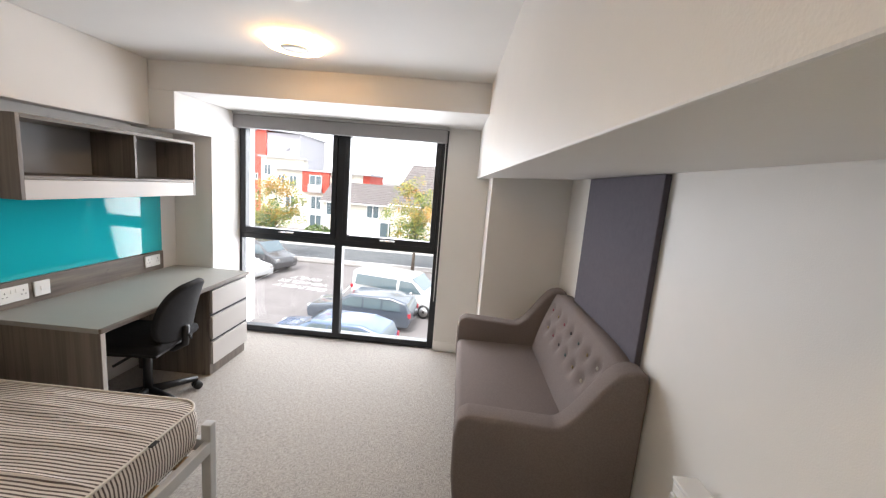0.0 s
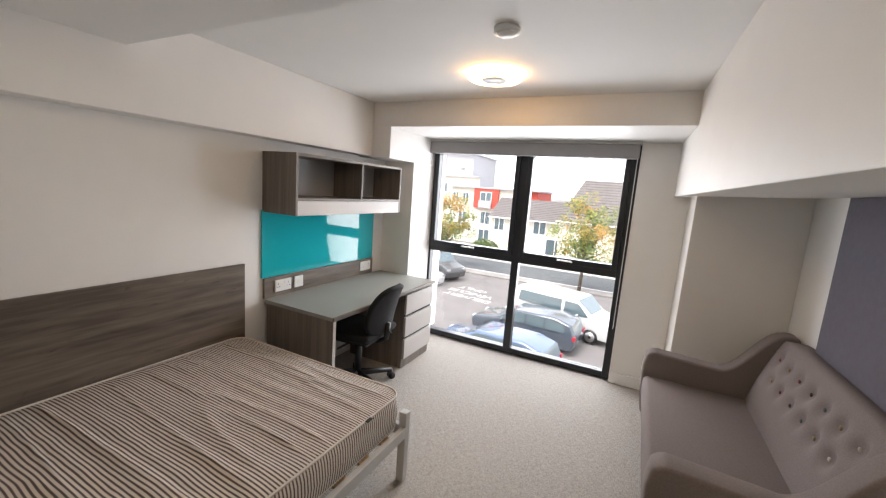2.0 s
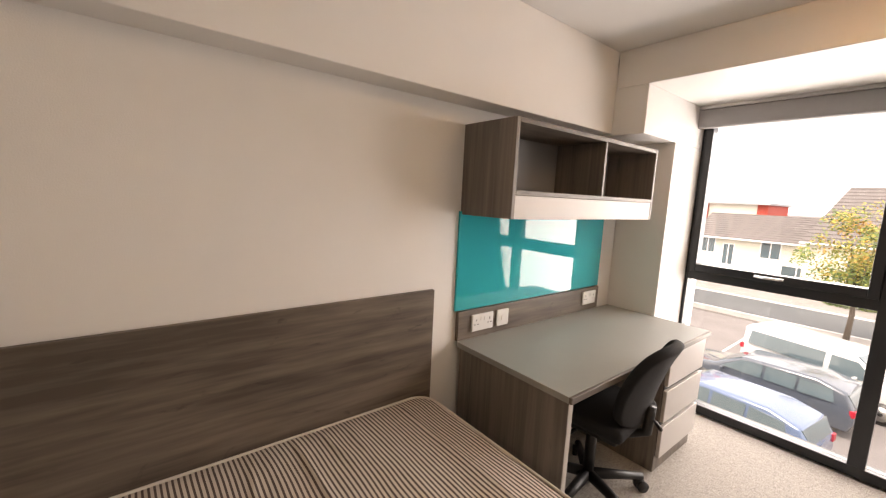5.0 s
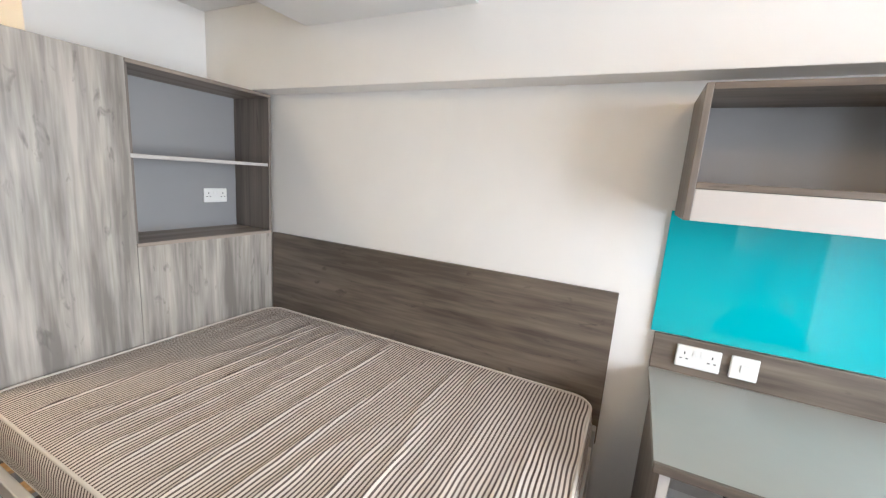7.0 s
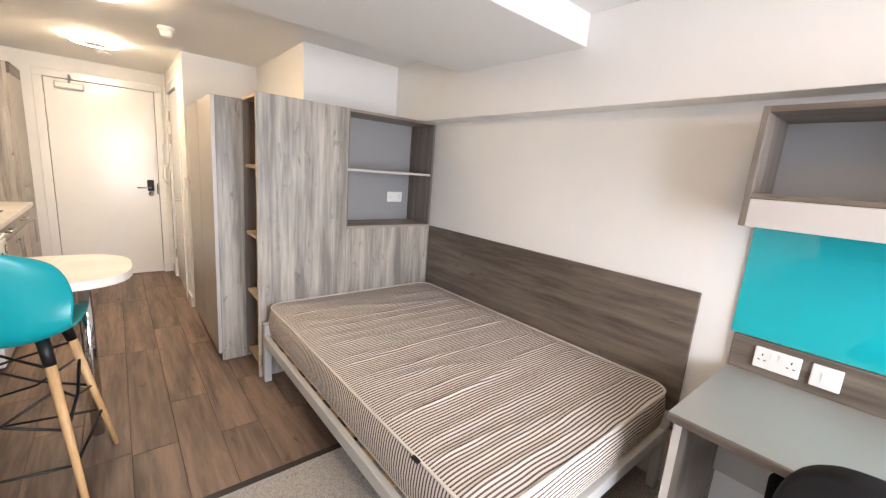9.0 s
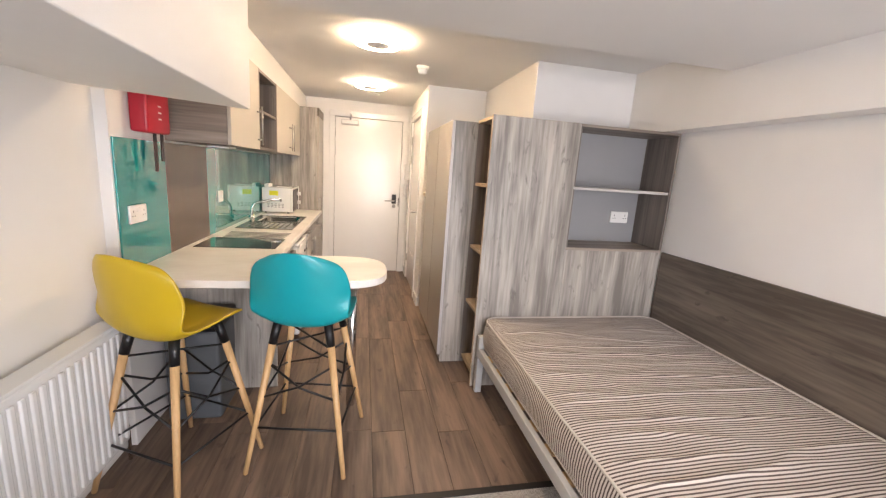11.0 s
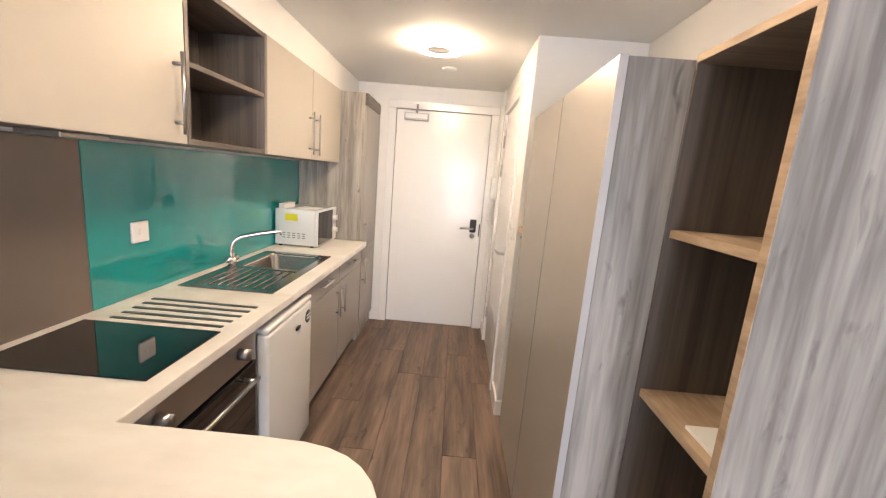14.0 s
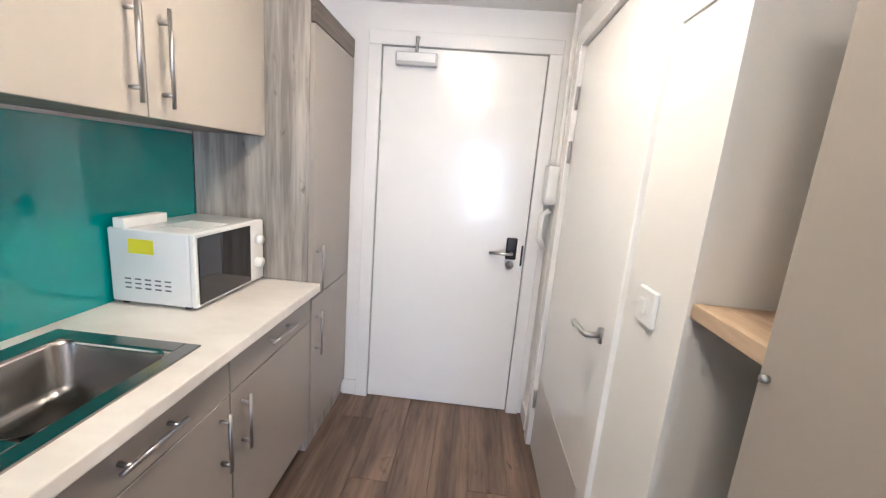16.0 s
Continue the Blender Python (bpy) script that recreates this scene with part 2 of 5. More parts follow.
def clear_glass():
    m = bpy.data.materials.new("window_glass")
    m.use_nodes = True
    n, l = m.node_tree.nodes, m.node_tree.links
    n.remove(n["Principled BSDF"])
    tr = n.new("ShaderNodeBsdfTransparent")
    tr.inputs[0].default_value = (0.97, 0.98, 0.975, 1)
    gl = n.new("ShaderNodeBsdfGlossy")
    gl.inputs["Roughness"].default_value = 0.0
    fr = n.new("ShaderNodeFresnel")
    fr.inputs[0].default_value = 1.45
    mx = n.new("ShaderNodeMixShader")
    l.new(fr.outputs[0], mx.inputs[0])
    l.new(tr.outputs[0], mx.inputs[1])
    l.new(gl.outputs[0], mx.inputs[2])
    l.new(mx.outputs[0], n["Material Output"].inputs[0])
    return m


GLASS = clear_glass()

# ---- building helpers ----
ORG = {}


def thing(name, base, label="", category="", group="", kind=""):
    ob = new(name)
    ob.location = base
    ORG[ob.name] = Vector(base)
    return tagged(ob, label, category, group, kind)


def put(name, bm, material, parent=None, smooth=False, label="", category="", kind="", bevel=0.0, seg=2, group=""):
    """A mesh object from a bmesh in world coordinates, as a part of parent or on its own."""
    org = ORG[parent.name] if parent else Vector((0, 0, 0))
    if not parent:
        lo = [min(v.co[i] for v in bm.verts) for i in range(3)]
        hi = [max(v.co[i] for v in bm.verts) for i in range(3)]
        org = Vector(((lo[0] + hi[0]) / 2, (lo[1] + hi[1]) / 2, lo[2]))
    bmesh.ops.translate(bm, verts=bm.verts, vec=-org)
    bmesh.ops.recalc_face_normals(bm, faces=bm.faces)
    me = bpy.data.meshes.new(name)
    bm.to_mesh(me)
    bm.free()
    for f in me.polygons:
        f.use_smooth = smooth
    me.materials.append(material)
    ob = new(name, me)
    if parent:
        ob.parent = parent
    else:
        ob.location = org
    ORG[ob.name] = org
    if bevel:
        md = ob.modifiers.new("bevel", "BEVEL")
        md.width, md.segments, md.limit_method = bevel, seg, "ANGLE"
        if seg > 2:
            for f in me.polygons:
                f.use_smooth = True
    return tagged(ob, label, category, group, kind)


def cube_into(bm, a, b):
    vs = [bm.verts.new((x, y, z)) for x in (a[0], b[0]) for y in (a[1], b[1]) for z in (a[2], b[2])]
    for f in ((0, 1, 3, 2), (4, 6, 7, 5), (0, 4, 5, 1), (2, 3, 7, 6), (0, 2, 6, 4), (1, 5, 7, 3)):
        bm.faces.new([vs[i] for i in f])


def box(name, a, b, material, parent=None, bevel=0.003, seg=2, **k):
    bm = bmesh.new()
    cube_into(bm, a, b)
    return put(name, bm, material, parent, bevel=bevel, seg=seg, **k)


def boxes(name, list_of, material, parent=None, bevel=0.0, **k):
    bm = bmesh.new()
    for a, b in list_of:
        cube_into(bm, a, b)
    return put(name, bm, material, parent, bevel=bevel, **k)


def tube_into(bm, pts, r, n=10, r2=None):
    """A round rod along a list of points, tapering from r to r2."""
    pts = [Vector(p) for p in pts]
    rings = []
    for i, p in enumerate(pts):
        d = (pts[min(i + 1, len(pts) - 1)] - pts[max(i - 1, 0)]).normalized()
        u = d.orthogonal().normalized() if i == 0 else (u - d * u.dot(d)).normalized()
        v = d.cross(u)
        rr = r if r2 is None else r + (r2 - r) * i / (len(pts) - 1)
        rings.append([bm.verts.new(p + (u * math.cos(2 * math.pi * k / n) + v * math.sin(2 * math.pi * k / n)) * rr) for k in range(n)])
    for A, B in zip(rings, rings[1:]):
        for k in range(n):
            bm.faces.new((A[k], A[(k + 1) % n], B[(k + 1) % n], B[k]))
    bm.faces.new(rings[0][::-1])
    bm.faces.new(rings[-1])


def tube(name, pts, r, material, parent=None, n=10, r2=None, **k):
    bm = bmesh.new()
    tube_into(bm, pts, r, n, r2)
    return put(name, bm, material, parent, smooth=True, **k)


def tubes(name, lines, r, material, parent=None, n=8, **k):
    bm = bmesh.new()
    for pts in lines:
        tube_into(bm, pts, r, n)
    return put(name, bm, material, parent, smooth=True, **k)


def prism(name, outline, axis, a, b, material, parent=None, bevel=0.0, seg=2, **k):
    """A flat outline (pairs) pushed along an axis from a to b."""
    bm = bmesh.new()

    def at(p, h):
        q = list(p)
        q.insert("xyz".index(axis), h)
        return bm.verts.new(q)
    A, B = [at(p, a) for p in outline], [at(p, b) for p in outline]
    bm.faces.new(A)
    bm.faces.new(B[::-1])
    for i in range(len(A)):
        j = (i + 1) % len(A)
        bm.faces.new((A[i], B[i], B[j], A[j]))
    return put(name, bm, material, parent, bevel=bevel, seg=seg, **k)


def lathe(name, prof, centre, material, parent=None, n=48, **k):
    """A turned shape: prof is pairs of radius and height above centre."""
    bm = bmesh.new()
    rings = [[bm.verts.new((centre[0] + r * math.cos(2 * math.pi * i / n), centre[1] + r * math.sin(2 * math.pi * i / n), centre[2] + h)) for i in range(n)] for r, h in prof]
    for A, B in zip(rings, rings[1:]):
        for i in range(n):
            bm.faces.new((A[i], A[(i + 1) % n], B[(i + 1) % n], B[i]))
    bm.faces.new(rings[0])
    bm.faces.new(rings[-1])
    return put(name, bm, material, parent, smooth=True, **k)


def bar_handle(parent, x, y, z, length, axis, out=-1, r=0.006):
    """A steel bar handle on two feet, standing off a front that faces -x (out=-1) or +x."""
    s = 0.032 * out
    d = Vector((0, 0, 1)) if axis == "z" else Vector((0, 1, 0))
    c = Vector((x + s, y, z))
    h = length / 2
    lines = [[c - d * h, c + d * h]]
    for q in (-h * 0.72, h * 0.72):
        e = c + d * q
        lines.append([e, e - Vector((s, 0, 0))])
    return tubes("handle", lines, r, STEEL, parent, label="brushed steel bar handle")


# ---- structure ----
H, BZ = 2.26, 2.105
WY = 0.17
EX = 3.24
st = dict(kind="structure")
box("floor", (-0.2, -7.1, -0.3), (3.6, 0.4, -0.012), STRIP, bevel=0, **st)
floor_wood = bpy.data.objects["floor"]
box("carpet", (0, -2.93, -0.012), (EX, WY - 0.03, 0.0), CARPET, bevel=0, label="grey looped carpet with a mottled weave", **st)
box("trim_threshold", (0, -2.965, -0.012), (EX, -2.93, 0.003), STRIP, bevel=0.001, label="dark strip between carpet and planks", **st)
box("ceiling", (-0.2, -7.1, H), (3.6, 0.4, H + 0.2), CEIL, bevel=0, **st)
box("wall_west", (-0.2, -7.1, -0.012), (0, 0.4, H), WALL, bevel=0, **st)
box("wall_west_bulkhead", (0, -4.25, 1.812), (0.14, -0.68, H), WALL, bevel=0.004, label="off-white boxed-out upper wall", **st)
box("wall_east", (EX, -3.44, -0.012), (3.6, 0.4, H), WALL, bevel=0, **st)
box("wall_east_kitchen", (3.19, -7.1, -0.012), (3.6, -3.44, H), WALL, bevel=0.004, **st)
bm = bmesh.new()
sec = [[bm.verts.new(p) for p in ((x, y, 1.648), (x, y, H), (EX, y, H), (EX, y, 1.684))] for x, y in ((2.592, -3.32), (2.508, WY + 0.1))]
bm.faces.new(sec[0])
bm.faces.new(sec[1][::-1])
for i in range(4):
    j = (i + 1) % 4
    bm.faces.new((sec[0][i], sec[1][i], sec[1][j], sec[0][j]))
put("wall_east_bulkhead", bm, WALL, bevel=0.004, label="off-white boxed-out upper wall", **st)
box("wall_kitchen_bulkhead", (2.86, -6.92, 2.068), (3.19, -3.322, H), WALL, bevel=0.004, **st)
box("ceiling_beam", (0.14, -3.44, BZ), (2.575, -2.50, H), CEIL, bevel=0.004, label="off-white plastered ceiling beam", **st)
box("wall_north_lintel", (0.14, -0.68, 2.06), (2.56, WY + 0.3, H), WALL, bevel=0.004, **st)
box("wall_north_west_upper", (0.0, -0.68, 1.80), (0.325, WY + 0.1, 2.06), WALL, bevel=0.004, **st)
box("wall_north_west_pier", (0.0, -0.27, 0), (0.325, WY + 0.1, 1.80), WALL, bevel=0.004, **st)
box("wall_north_east_pier", (2.235, 0.10, 0), (2.62, WY + 0.1, 2.06), WALL, bevel=0.004, **st)
box("wall_niche", (2.62, -0.33, 0), (EX, WY + 0.1, 1.70), WALL, bevel=0.004, **st)
box("wall_north_spandrel", (-0.2, WY - 0.05, -0.3), (3.6, WY + 0.055, 0.0), WALL, bevel=0, **st)
box("wall_north_left", (-0.2, WY + 0.1, 0), (0.29, WY + 0.3, 2.06), WALL, bevel=0, **st)
box("wall_north_right", (2.235, WY + 0.1, 0), (3.6, WY + 0.3, 2.06), WALL, bevel=0, **st)
DX0, DX1, DY = 1.63, 2.495, -6.91
boxes("wall_south", [((-0.2, -7.1, -0.012), (DX0 - 0.03, DY, H)), ((DX1 + 0.03, -7.1, -0.012), (3.6, DY, H)), ((DX0 - 0.03, -7.1, 2.08), (DX1 + 0.03, DY, H))], WALL, **st)
box("wall_lobby", (DX0 - 0.03, -7.1, -0.012), (DX1 + 0.03, -7.0, 2.08), WALL, bevel=0, **st)
# bathroom wall with its door opening
BX = 1.52
boxes("wall_bathroom", [((0, -6.91, -0.012), (BX, -6.66, H)), ((0, -5.78, -0.012), (BX, -5.46, H)), ((0, -6.66, 2.06), (BX, -5.78, H)), ((0, -6.66, -0.012), (BX - 0.12, -5.78, 2.06))], WALL, **st)
box("wall_riser", (0, -5.46, 1.83), (0.93, -4.25, H), WALL, bevel=0.004, label="white boxed riser above the wardrobe", **st)
for a, b in (((2.24, 0.085, 0), (2.62, 0.10, 0.10)), ((2.60, -0.345, 0), (EX, -0.33, 0.10)), ((EX - 0.014, -3.43, 0), (EX, -0.345, 0.10)), ((0.0, -0.285, 0), (0.335, -0.27, 0.10)),
             ((BX, -5.70, 0), (BX + 0.014, -5.46, 0.10)), ((1.33, -5.46, 0), (BX + 0.014, -5.446, 0.10)), ((2.57, -6.91, 0), (2.66, -6.896, 0.10)), ((BX, -6.9, 0), (BX + 0.014, -6.74, 0.10))):
    box("baseboard", a, b, TRIM, bevel=0.004, **st)

# window: black aluminium frame, two casements over two fixed panes
win = thing("window_1", (1.26, WY, 0), "black aluminium window with four panes down to the floor", "window", kind="structure")
W0, W1, WM, TZ, TOP = 0.285, 2.235, 1.275, 0.985, 2.062
fr = [((W0, WY - 0.03, 0.0), (W0 + 0.06, WY + 0.05, TOP)), ((W1 - 0.06, WY - 0.03, 0.0), (W1, WY + 0.05, TOP)), ((WM - 0.035, WY - 0.032, 0.06), (WM + 0.035, WY + 0.05, TOP)),
      ((W0 + 0.06, WY - 0.03, 0), (W1 - 0.06, WY + 0.05, 0.06)), ((W0 + 0.06, WY - 0.031, TZ - 0.06), (W1 - 0.06, WY + 0.05, TZ + 0.0)), ((W0 + 0.06, WY - 0.03, TOP - 0.06), (W1 - 0.06, WY + 0.05, TOP))]
boxes("frame", fr, ALU, win, bevel=0.004)
for x0, x1 in ((W0 + 0.06, WM - 0.035), (WM + 0.035, W1 - 0.06)):
    c = 0.045
    boxes("casement", [((x0, WY - 0.05, TZ), (x0 + c, WY + 0.03, TOP - 0.06)), ((x1 - c, WY - 0.05, TZ), (x1, WY + 0.03, TOP - 0.06)),
                       ((x0 + c, WY - 0.05, TZ), (x1 - c, WY + 0.03, TZ + 0.05)), ((x0 + c, WY - 0.05, TOP - 0.11), (x1 - c, WY + 0.03, TOP - 0.06))], ALU, win, bevel=0.004)
    xm = (x0 + x1) / 2
    tubes("handle", [[(xm - 0.07, WY - 0.085, TZ + 0.03), (xm + 0.07, WY - 0.085, TZ + 0.03)], [(xm - 0.06, WY - 0.085, TZ + 0.03), (xm - 0.06, WY - 0.05, TZ + 0.03)]], 0.009, CHROME, win, label="chrome window handle")
    for z0, z1, e in ((TZ + 0.05, TOP - 0.11, c), (0.06, TZ - 0.06, 0)):
        g = box("pane", (x0 + e, WY + 0.004, z0), (x1 - e, WY + 0.01, z1), GLASS, win, bevel=0)
        g.visible_shadow = False

blind = thing("roller_blind", (1.25, 0.05, 1.93), "grey fabric roller blind, rolled up at the window head", "blind")
box("fabric", (0.27, 0.03, 1.925), (2.225, 0.10, 2.04), BLIND, blind, bevel=0.012, seg=4)
box("rail", (0.26, 0.02, 2.04), (2.235, 0.11, 2.058), FRAMEGREY, blind, bevel=0.003)
tube("chain", [(2.215, 0.05, 1.93), (2.215, 0.055, 1.2), (2.215, 0.05, 0.5)], 0.003, WHITE, blind, n=6)


def ring_lamp(x, y, material, label):
    L = thing("ceiling_lamp", (x, y, H), label, "ceiling lamp", "round ceiling lamps")
    lathe("diffuser", [(0.075, -0.03), (0.15, -0.034), (0.16, -0.024), (0.155, -0.012), (0.13, 0.0), (0.075, 0.0)], (x, y, H - 0.002), material, L)
    lathe("disc", [(0.0, -0.042), (0.07, -0.042), (0.0745, -0.038), (0.0745, -0.031), (0.0, -0.031)], (x, y, H - 0.002), WHITE, L, label="grey centre disc")
    return L


ring_lamp(1.43, -1.25, LAMP, "round ceiling lamp with a warm glowing ring")
ring_lamp(2.05, -4.245, LAMPW, "round ceiling lamp with a glowing ring")
ring_lamp(2.07, -5.71, LAMPW, "round ceiling lamp with a glowing ring")


def smoke_alarm(x, y, size, deep):
    s = thing("smoke_alarm", (x, y, H), "white plastic smoke alarm on the ceiling", "smoke alarm")
    lathe("base", [(0.0, -0.02), (size, -0.02), (size, 0.0), (0.0, 0.0)], (x, y, H - 0.001), WHITE, s)
    lathe("head", [(0.0, -deep), (size * 0.55, -deep), (size * 0.7, -deep + 0.01), (size * 0.8, -0.021), (0.0, -0.021)], (x, y, H - 0.001), WHITE, s)


smoke_alarm(1.69, -1.84, 0.055, 0.034)
smoke_alarm(1.68, -4.79, 0.05, 0.06)
lathe("ceiling_vent", [(0.0, -0.012), (0.05, -0.012), (0.055, 0.0), (0.0, 0.0)], (2.02, -6.25, H - 0.001), WHITE, label="small white round ceiling fitting", category="vent")

# ---- entrance door ----
door = thing("door_1", (2.06, DY, 0), "white painted flush entrance door, closed", "door", kind="structure")
box("leaf", (DX0, DY - 0.045, 0.006), (DX1, DY - 0.002, 2.05), TRIM, door, bevel=0.003)
boxes("frame", [((DX0 - 0.075, DY - 0.05, 0), (DX0 - 0.004, DY + 0.018, 2.054)), ((DX1 + 0.004, DY - 0.05, 0), (DX1 + 0.075, DY + 0.018, 2.054)), ((DX0 - 0.075, DY - 0.05, 2.054), (DX1 + 0.075, DY + 0.018, 2.125))], TRIM, door, bevel=0.004)
for z in (1.86, 1.62, 0.22):
    tube("hinge", [(DX1 + 0.002, DY + 0.006, z - 0.05), (DX1 + 0.002, DY + 0.006, z + 0.05)], 0.007, STEEL, door)
closer = thing("door_closer", (2.30, DY, 1.95), "silver box door closer with a folded arm", "door closer")
boxes("body", [((2.20, DY, 1.955), (2.42, DY + 0.045, 2.02))], FRAMEGREY, closer, bevel=0.006)
boxes("cover", [((2.21, DY + 0.045, 1.972), (2.41, DY + 0.049, 2.012))], WHITE, closer)
tubes("arm", [[(2.31, DY + 0.03, 2.02), (2.29, DY + 0.16, 2.055), (2.305, DY + 0.03, 2.09)]], 0.009, STEEL, closer)
lock = thing("door_lock", (1.71, DY, 1.0), "black electronic lock plate with a steel lever handle", "door lock")
box("plate", (1.675, DY - 0.002, 0.965), (1.735, DY + 0.022, 1.09), BLACK, lock, bevel=0.008, seg=3)
tubes("lever", [[(1.705, DY + 0.02, 1.005), (1.705, DY + 0.06, 1.005), (1.73, DY + 0.065, 1.005), (1.83, DY + 0.062, 1.002)]], 0.009, STEEL, lock)
tubes("cylinder", [[(1.705, DY - 0.002, 0.93), (1.705, DY + 0.014, 0.93)]], 0.024, STEEL, lock, n=20)
box("keep", (1.637, DY - 0.001, 0.93), (1.648, DY + 0.006, 1.05), BLACK, lock)

# ---- bathroom door ----
bd = thing("door_2", (BX, -6.2, 0), "white painted flush bathroom door with steel lever, closed", "door", kind="structure")
box("leaf", (BX - 0.05, -6.62, 0.006), (BX - 0.008, -5.82, 2.02), TRIM, bd, bevel=0.003)
box("kickplate", (BX - 0.008, -6.60, 0.01), (BX - 0.006, -5.84, 0.42), DRAWER, bd, bevel=0, label="pale grey kick plate")
boxes("frame", [((BX - 0.09, -6.70, 0), (BX + 0.016, -6.624, 2.025)), ((BX - 0.09, -5.816, 0), (BX + 0.016, -5.74, 2.025)), ((BX - 0.09, -6.70, 2.025), (BX + 0.016, -5.74, 2.10))], TRIM, bd, bevel=0.004)
for z in (1.80, 1.56, 0.28):
    tube("hinge", [(BX + 0.002, -6.622, z - 0.05), (BX + 0.002, -6.622, z + 0.05)], 0.008, STEEL, bd)
tubes("lever", [[(BX - 0.008, -5.88, 0.97), (BX + 0.045, -5.88, 0.97), (BX + 0.05, -5.90, 0.97), (BX + 0.048, -6.0, 0.965), (BX + 0.04, -6.01, 0.95)]], 0.010, STEEL, bd)
tubes("rose", [[(BX - 0.008, -5.88, 0.97), (BX + 0.002, -5.88, 0.97)]], 0.026, STEEL, bd, n=20)
phone = thing("entry_phone", (BX, -6.8, 1.1), "white plastic entry phone with handset on the wall", "intercom")
box("body", (BX, -6.86, 1.30), (BX + 0.06, -6.77, 1.50), WHITE, phone, bevel=0.008, seg=3)
tubes("handset", [[(BX + 0.02, -6.81, 1.27), (BX + 0.055, -6.81, 1.24), (BX + 0.06, -6.81, 1.12), (BX + 0.025, -6.81, 1.06)]], 0.016, WHITE, phone)
box("conduit", (BX, -6.825, 1.50), (BX + 0.02, -6.80, H), WHITE, phone)
swb = thing("light_switch", (BX, -5.6, 1.1), "white plastic light switch on the wall", "switch")
box("plate", (BX, -5.65, 1.12), (BX + 0.012, -5.565, 1.205), WHITE, swb, bevel=0.004)
box("rocker", (BX + 0.012, -5.625, 1.145), (BX + 0.017, -5.595, 1.18), WHITE, swb, bevel=0.002)
box("wall_sign", (BX, -5.70, 1.80), (BX + 0.006, -5.56, 1.96), WHITE, bevel=0.002, label="small white plate high on the wall", category="sign")


def socket(x, y, z, w, facing, gang=2):
    """A white British socket plate. facing: +x, -x or +y."""
    s = thing("socket", (x, y, z), "white plastic double wall socket" if gang == 2 else "white plastic single wall plate", "socket", "wall sockets")

    def b(name, u0, u1, z0, z1, d0, d1, m, bev=0.0):
        if facing == "+x":
            return box(name, (x + d0, y + u0, z + z0), (x + d1, y + u1, z + z1), m, s, bevel=bev)
        if facing == "-x":
            return box(name, (x - d1, y + u0, z + z0), (x - d0, y + u1, z + z1), m, s, bevel=bev)
        return box(name, (x + u0, y + d0, z + z0), (x + u1, y + d1, z + z1), m, s, bevel=bev)
    b("plate", -w / 2, w / 2, -0.043, 0.043, 0, 0.011, WHITE, 0.004)
    if gang == 2:
        for sgn in (-1, 1):
            b("switch", sgn * 0.012 - 0.006, sgn * 0.012 + 0.006, 0.008, 0.03, 0.011, 0.014, WHITE, 0.001)
            for du, dz, hw, hh in ((0, 0.014, 0.002, 0.005), (-0.010, -0.008, 0.004, 0.002), (0.010, -0.008, 0.004, 0.002)):
                c = sgn * w * 0.31 + du
                b("pin_hole", c - hw, c + hw, dz - hh, dz + hh, 0.011, 0.0118, BLACK)
    else:
        b("switch", -0.012, 0.012, -0.012, 0.014, 0.011, 0.015, WHITE, 0.001)


# ---- desk ----
DY0, DY1 = -1.675, -0.30
desk = thing("desk", (0.3, -1.0, 0), "grey oak desk with sage top and three pale drawers", "desk")
box("top", (0.02, DY0, 0.69), (0.645, DY1, 0.716), DESKTOP, desk, bevel=0.001)
box("edge", (0.645, DY0, 0.69), (0.66, DY1, 0.7165), WOODH, desk, bevel=0.003)
box("end_panel", (0.02, DY0 + 0.02, 0), (0.635, DY0 + 0.045, 0.69), WOODD, desk)
box("upstand", (0.0, DY0, 0.716), (0.022, -0.44, 0.862), WOODH, desk)
box("carcass", (0.05, -0.76, 0.0), (0.61, DY1 + 0.01, 0.69), WOODD, desk)
box("edge_strip", (0.635, DY0 + 0.02, 0), (0.638, DY0 + 0.045, 0.69), DRAWER, desk, bevel=0, label="pale edge strip")
box("modesty_panel", (0.05, DY0 + 0.045, 0.25), (0.068, -0.76, 0.69), DRAWER, desk)
for i in range(3):
    z0 = 0.09 + i * 0.2
    d = box("drawer", (0.612, -0.755, z0), (0.632, DY1 + 0.012, z0 + 0.175), DRAWER, desk, label="pale grey drawer front")
# black sheet behind the drawer fronts stands in for the shade in their gaps
box("finger_gap", (0.606, -0.752, 0.092), (0.614, DY1 + 0.010, 0.686), BLACK, desk, bevel=0)
box("plinth", (0.30, -0.75, 0), (0.60, DY1, 0.08), WOODH, desk)
box("glass_board", (0.0, DY0 - 0.015, 0.866), (0.012, -0.44, 1.345), TEAL, bevel=0.001, label="glossy teal glass splash board above the desk", category="glass panel")
socket(0.022, -1.52, 0.795, 0.146, "+x")
socket(0.022, -1.375, 0.795, 0.086, "+x", 1)
socket(0.022, -0.56, 0.80, 0.146, "+x")
shelf = thing("wall_shelf", (0.15, -1.07, 1.33), "grey oak open wall shelf with two bays, empty", "shelf")
SX, S0, S1, SZ0, SZ1 = 0.312, -1.68, -0.455, 1.33, 1.735
box("side", (0, S0, SZ0), (SX, S0 + 0.02, SZ1), WOODD, shelf, bevel=0.002)
box("side", (0, S1 - 0.02, SZ0), (SX, S1, SZ1), WOODD, shelf, bevel=0.002)
box("top", (0, S0 + 0.02, SZ1 - 0.02), (SX, S1 - 0.02, SZ1), WOODH, shelf, bevel=0.002)
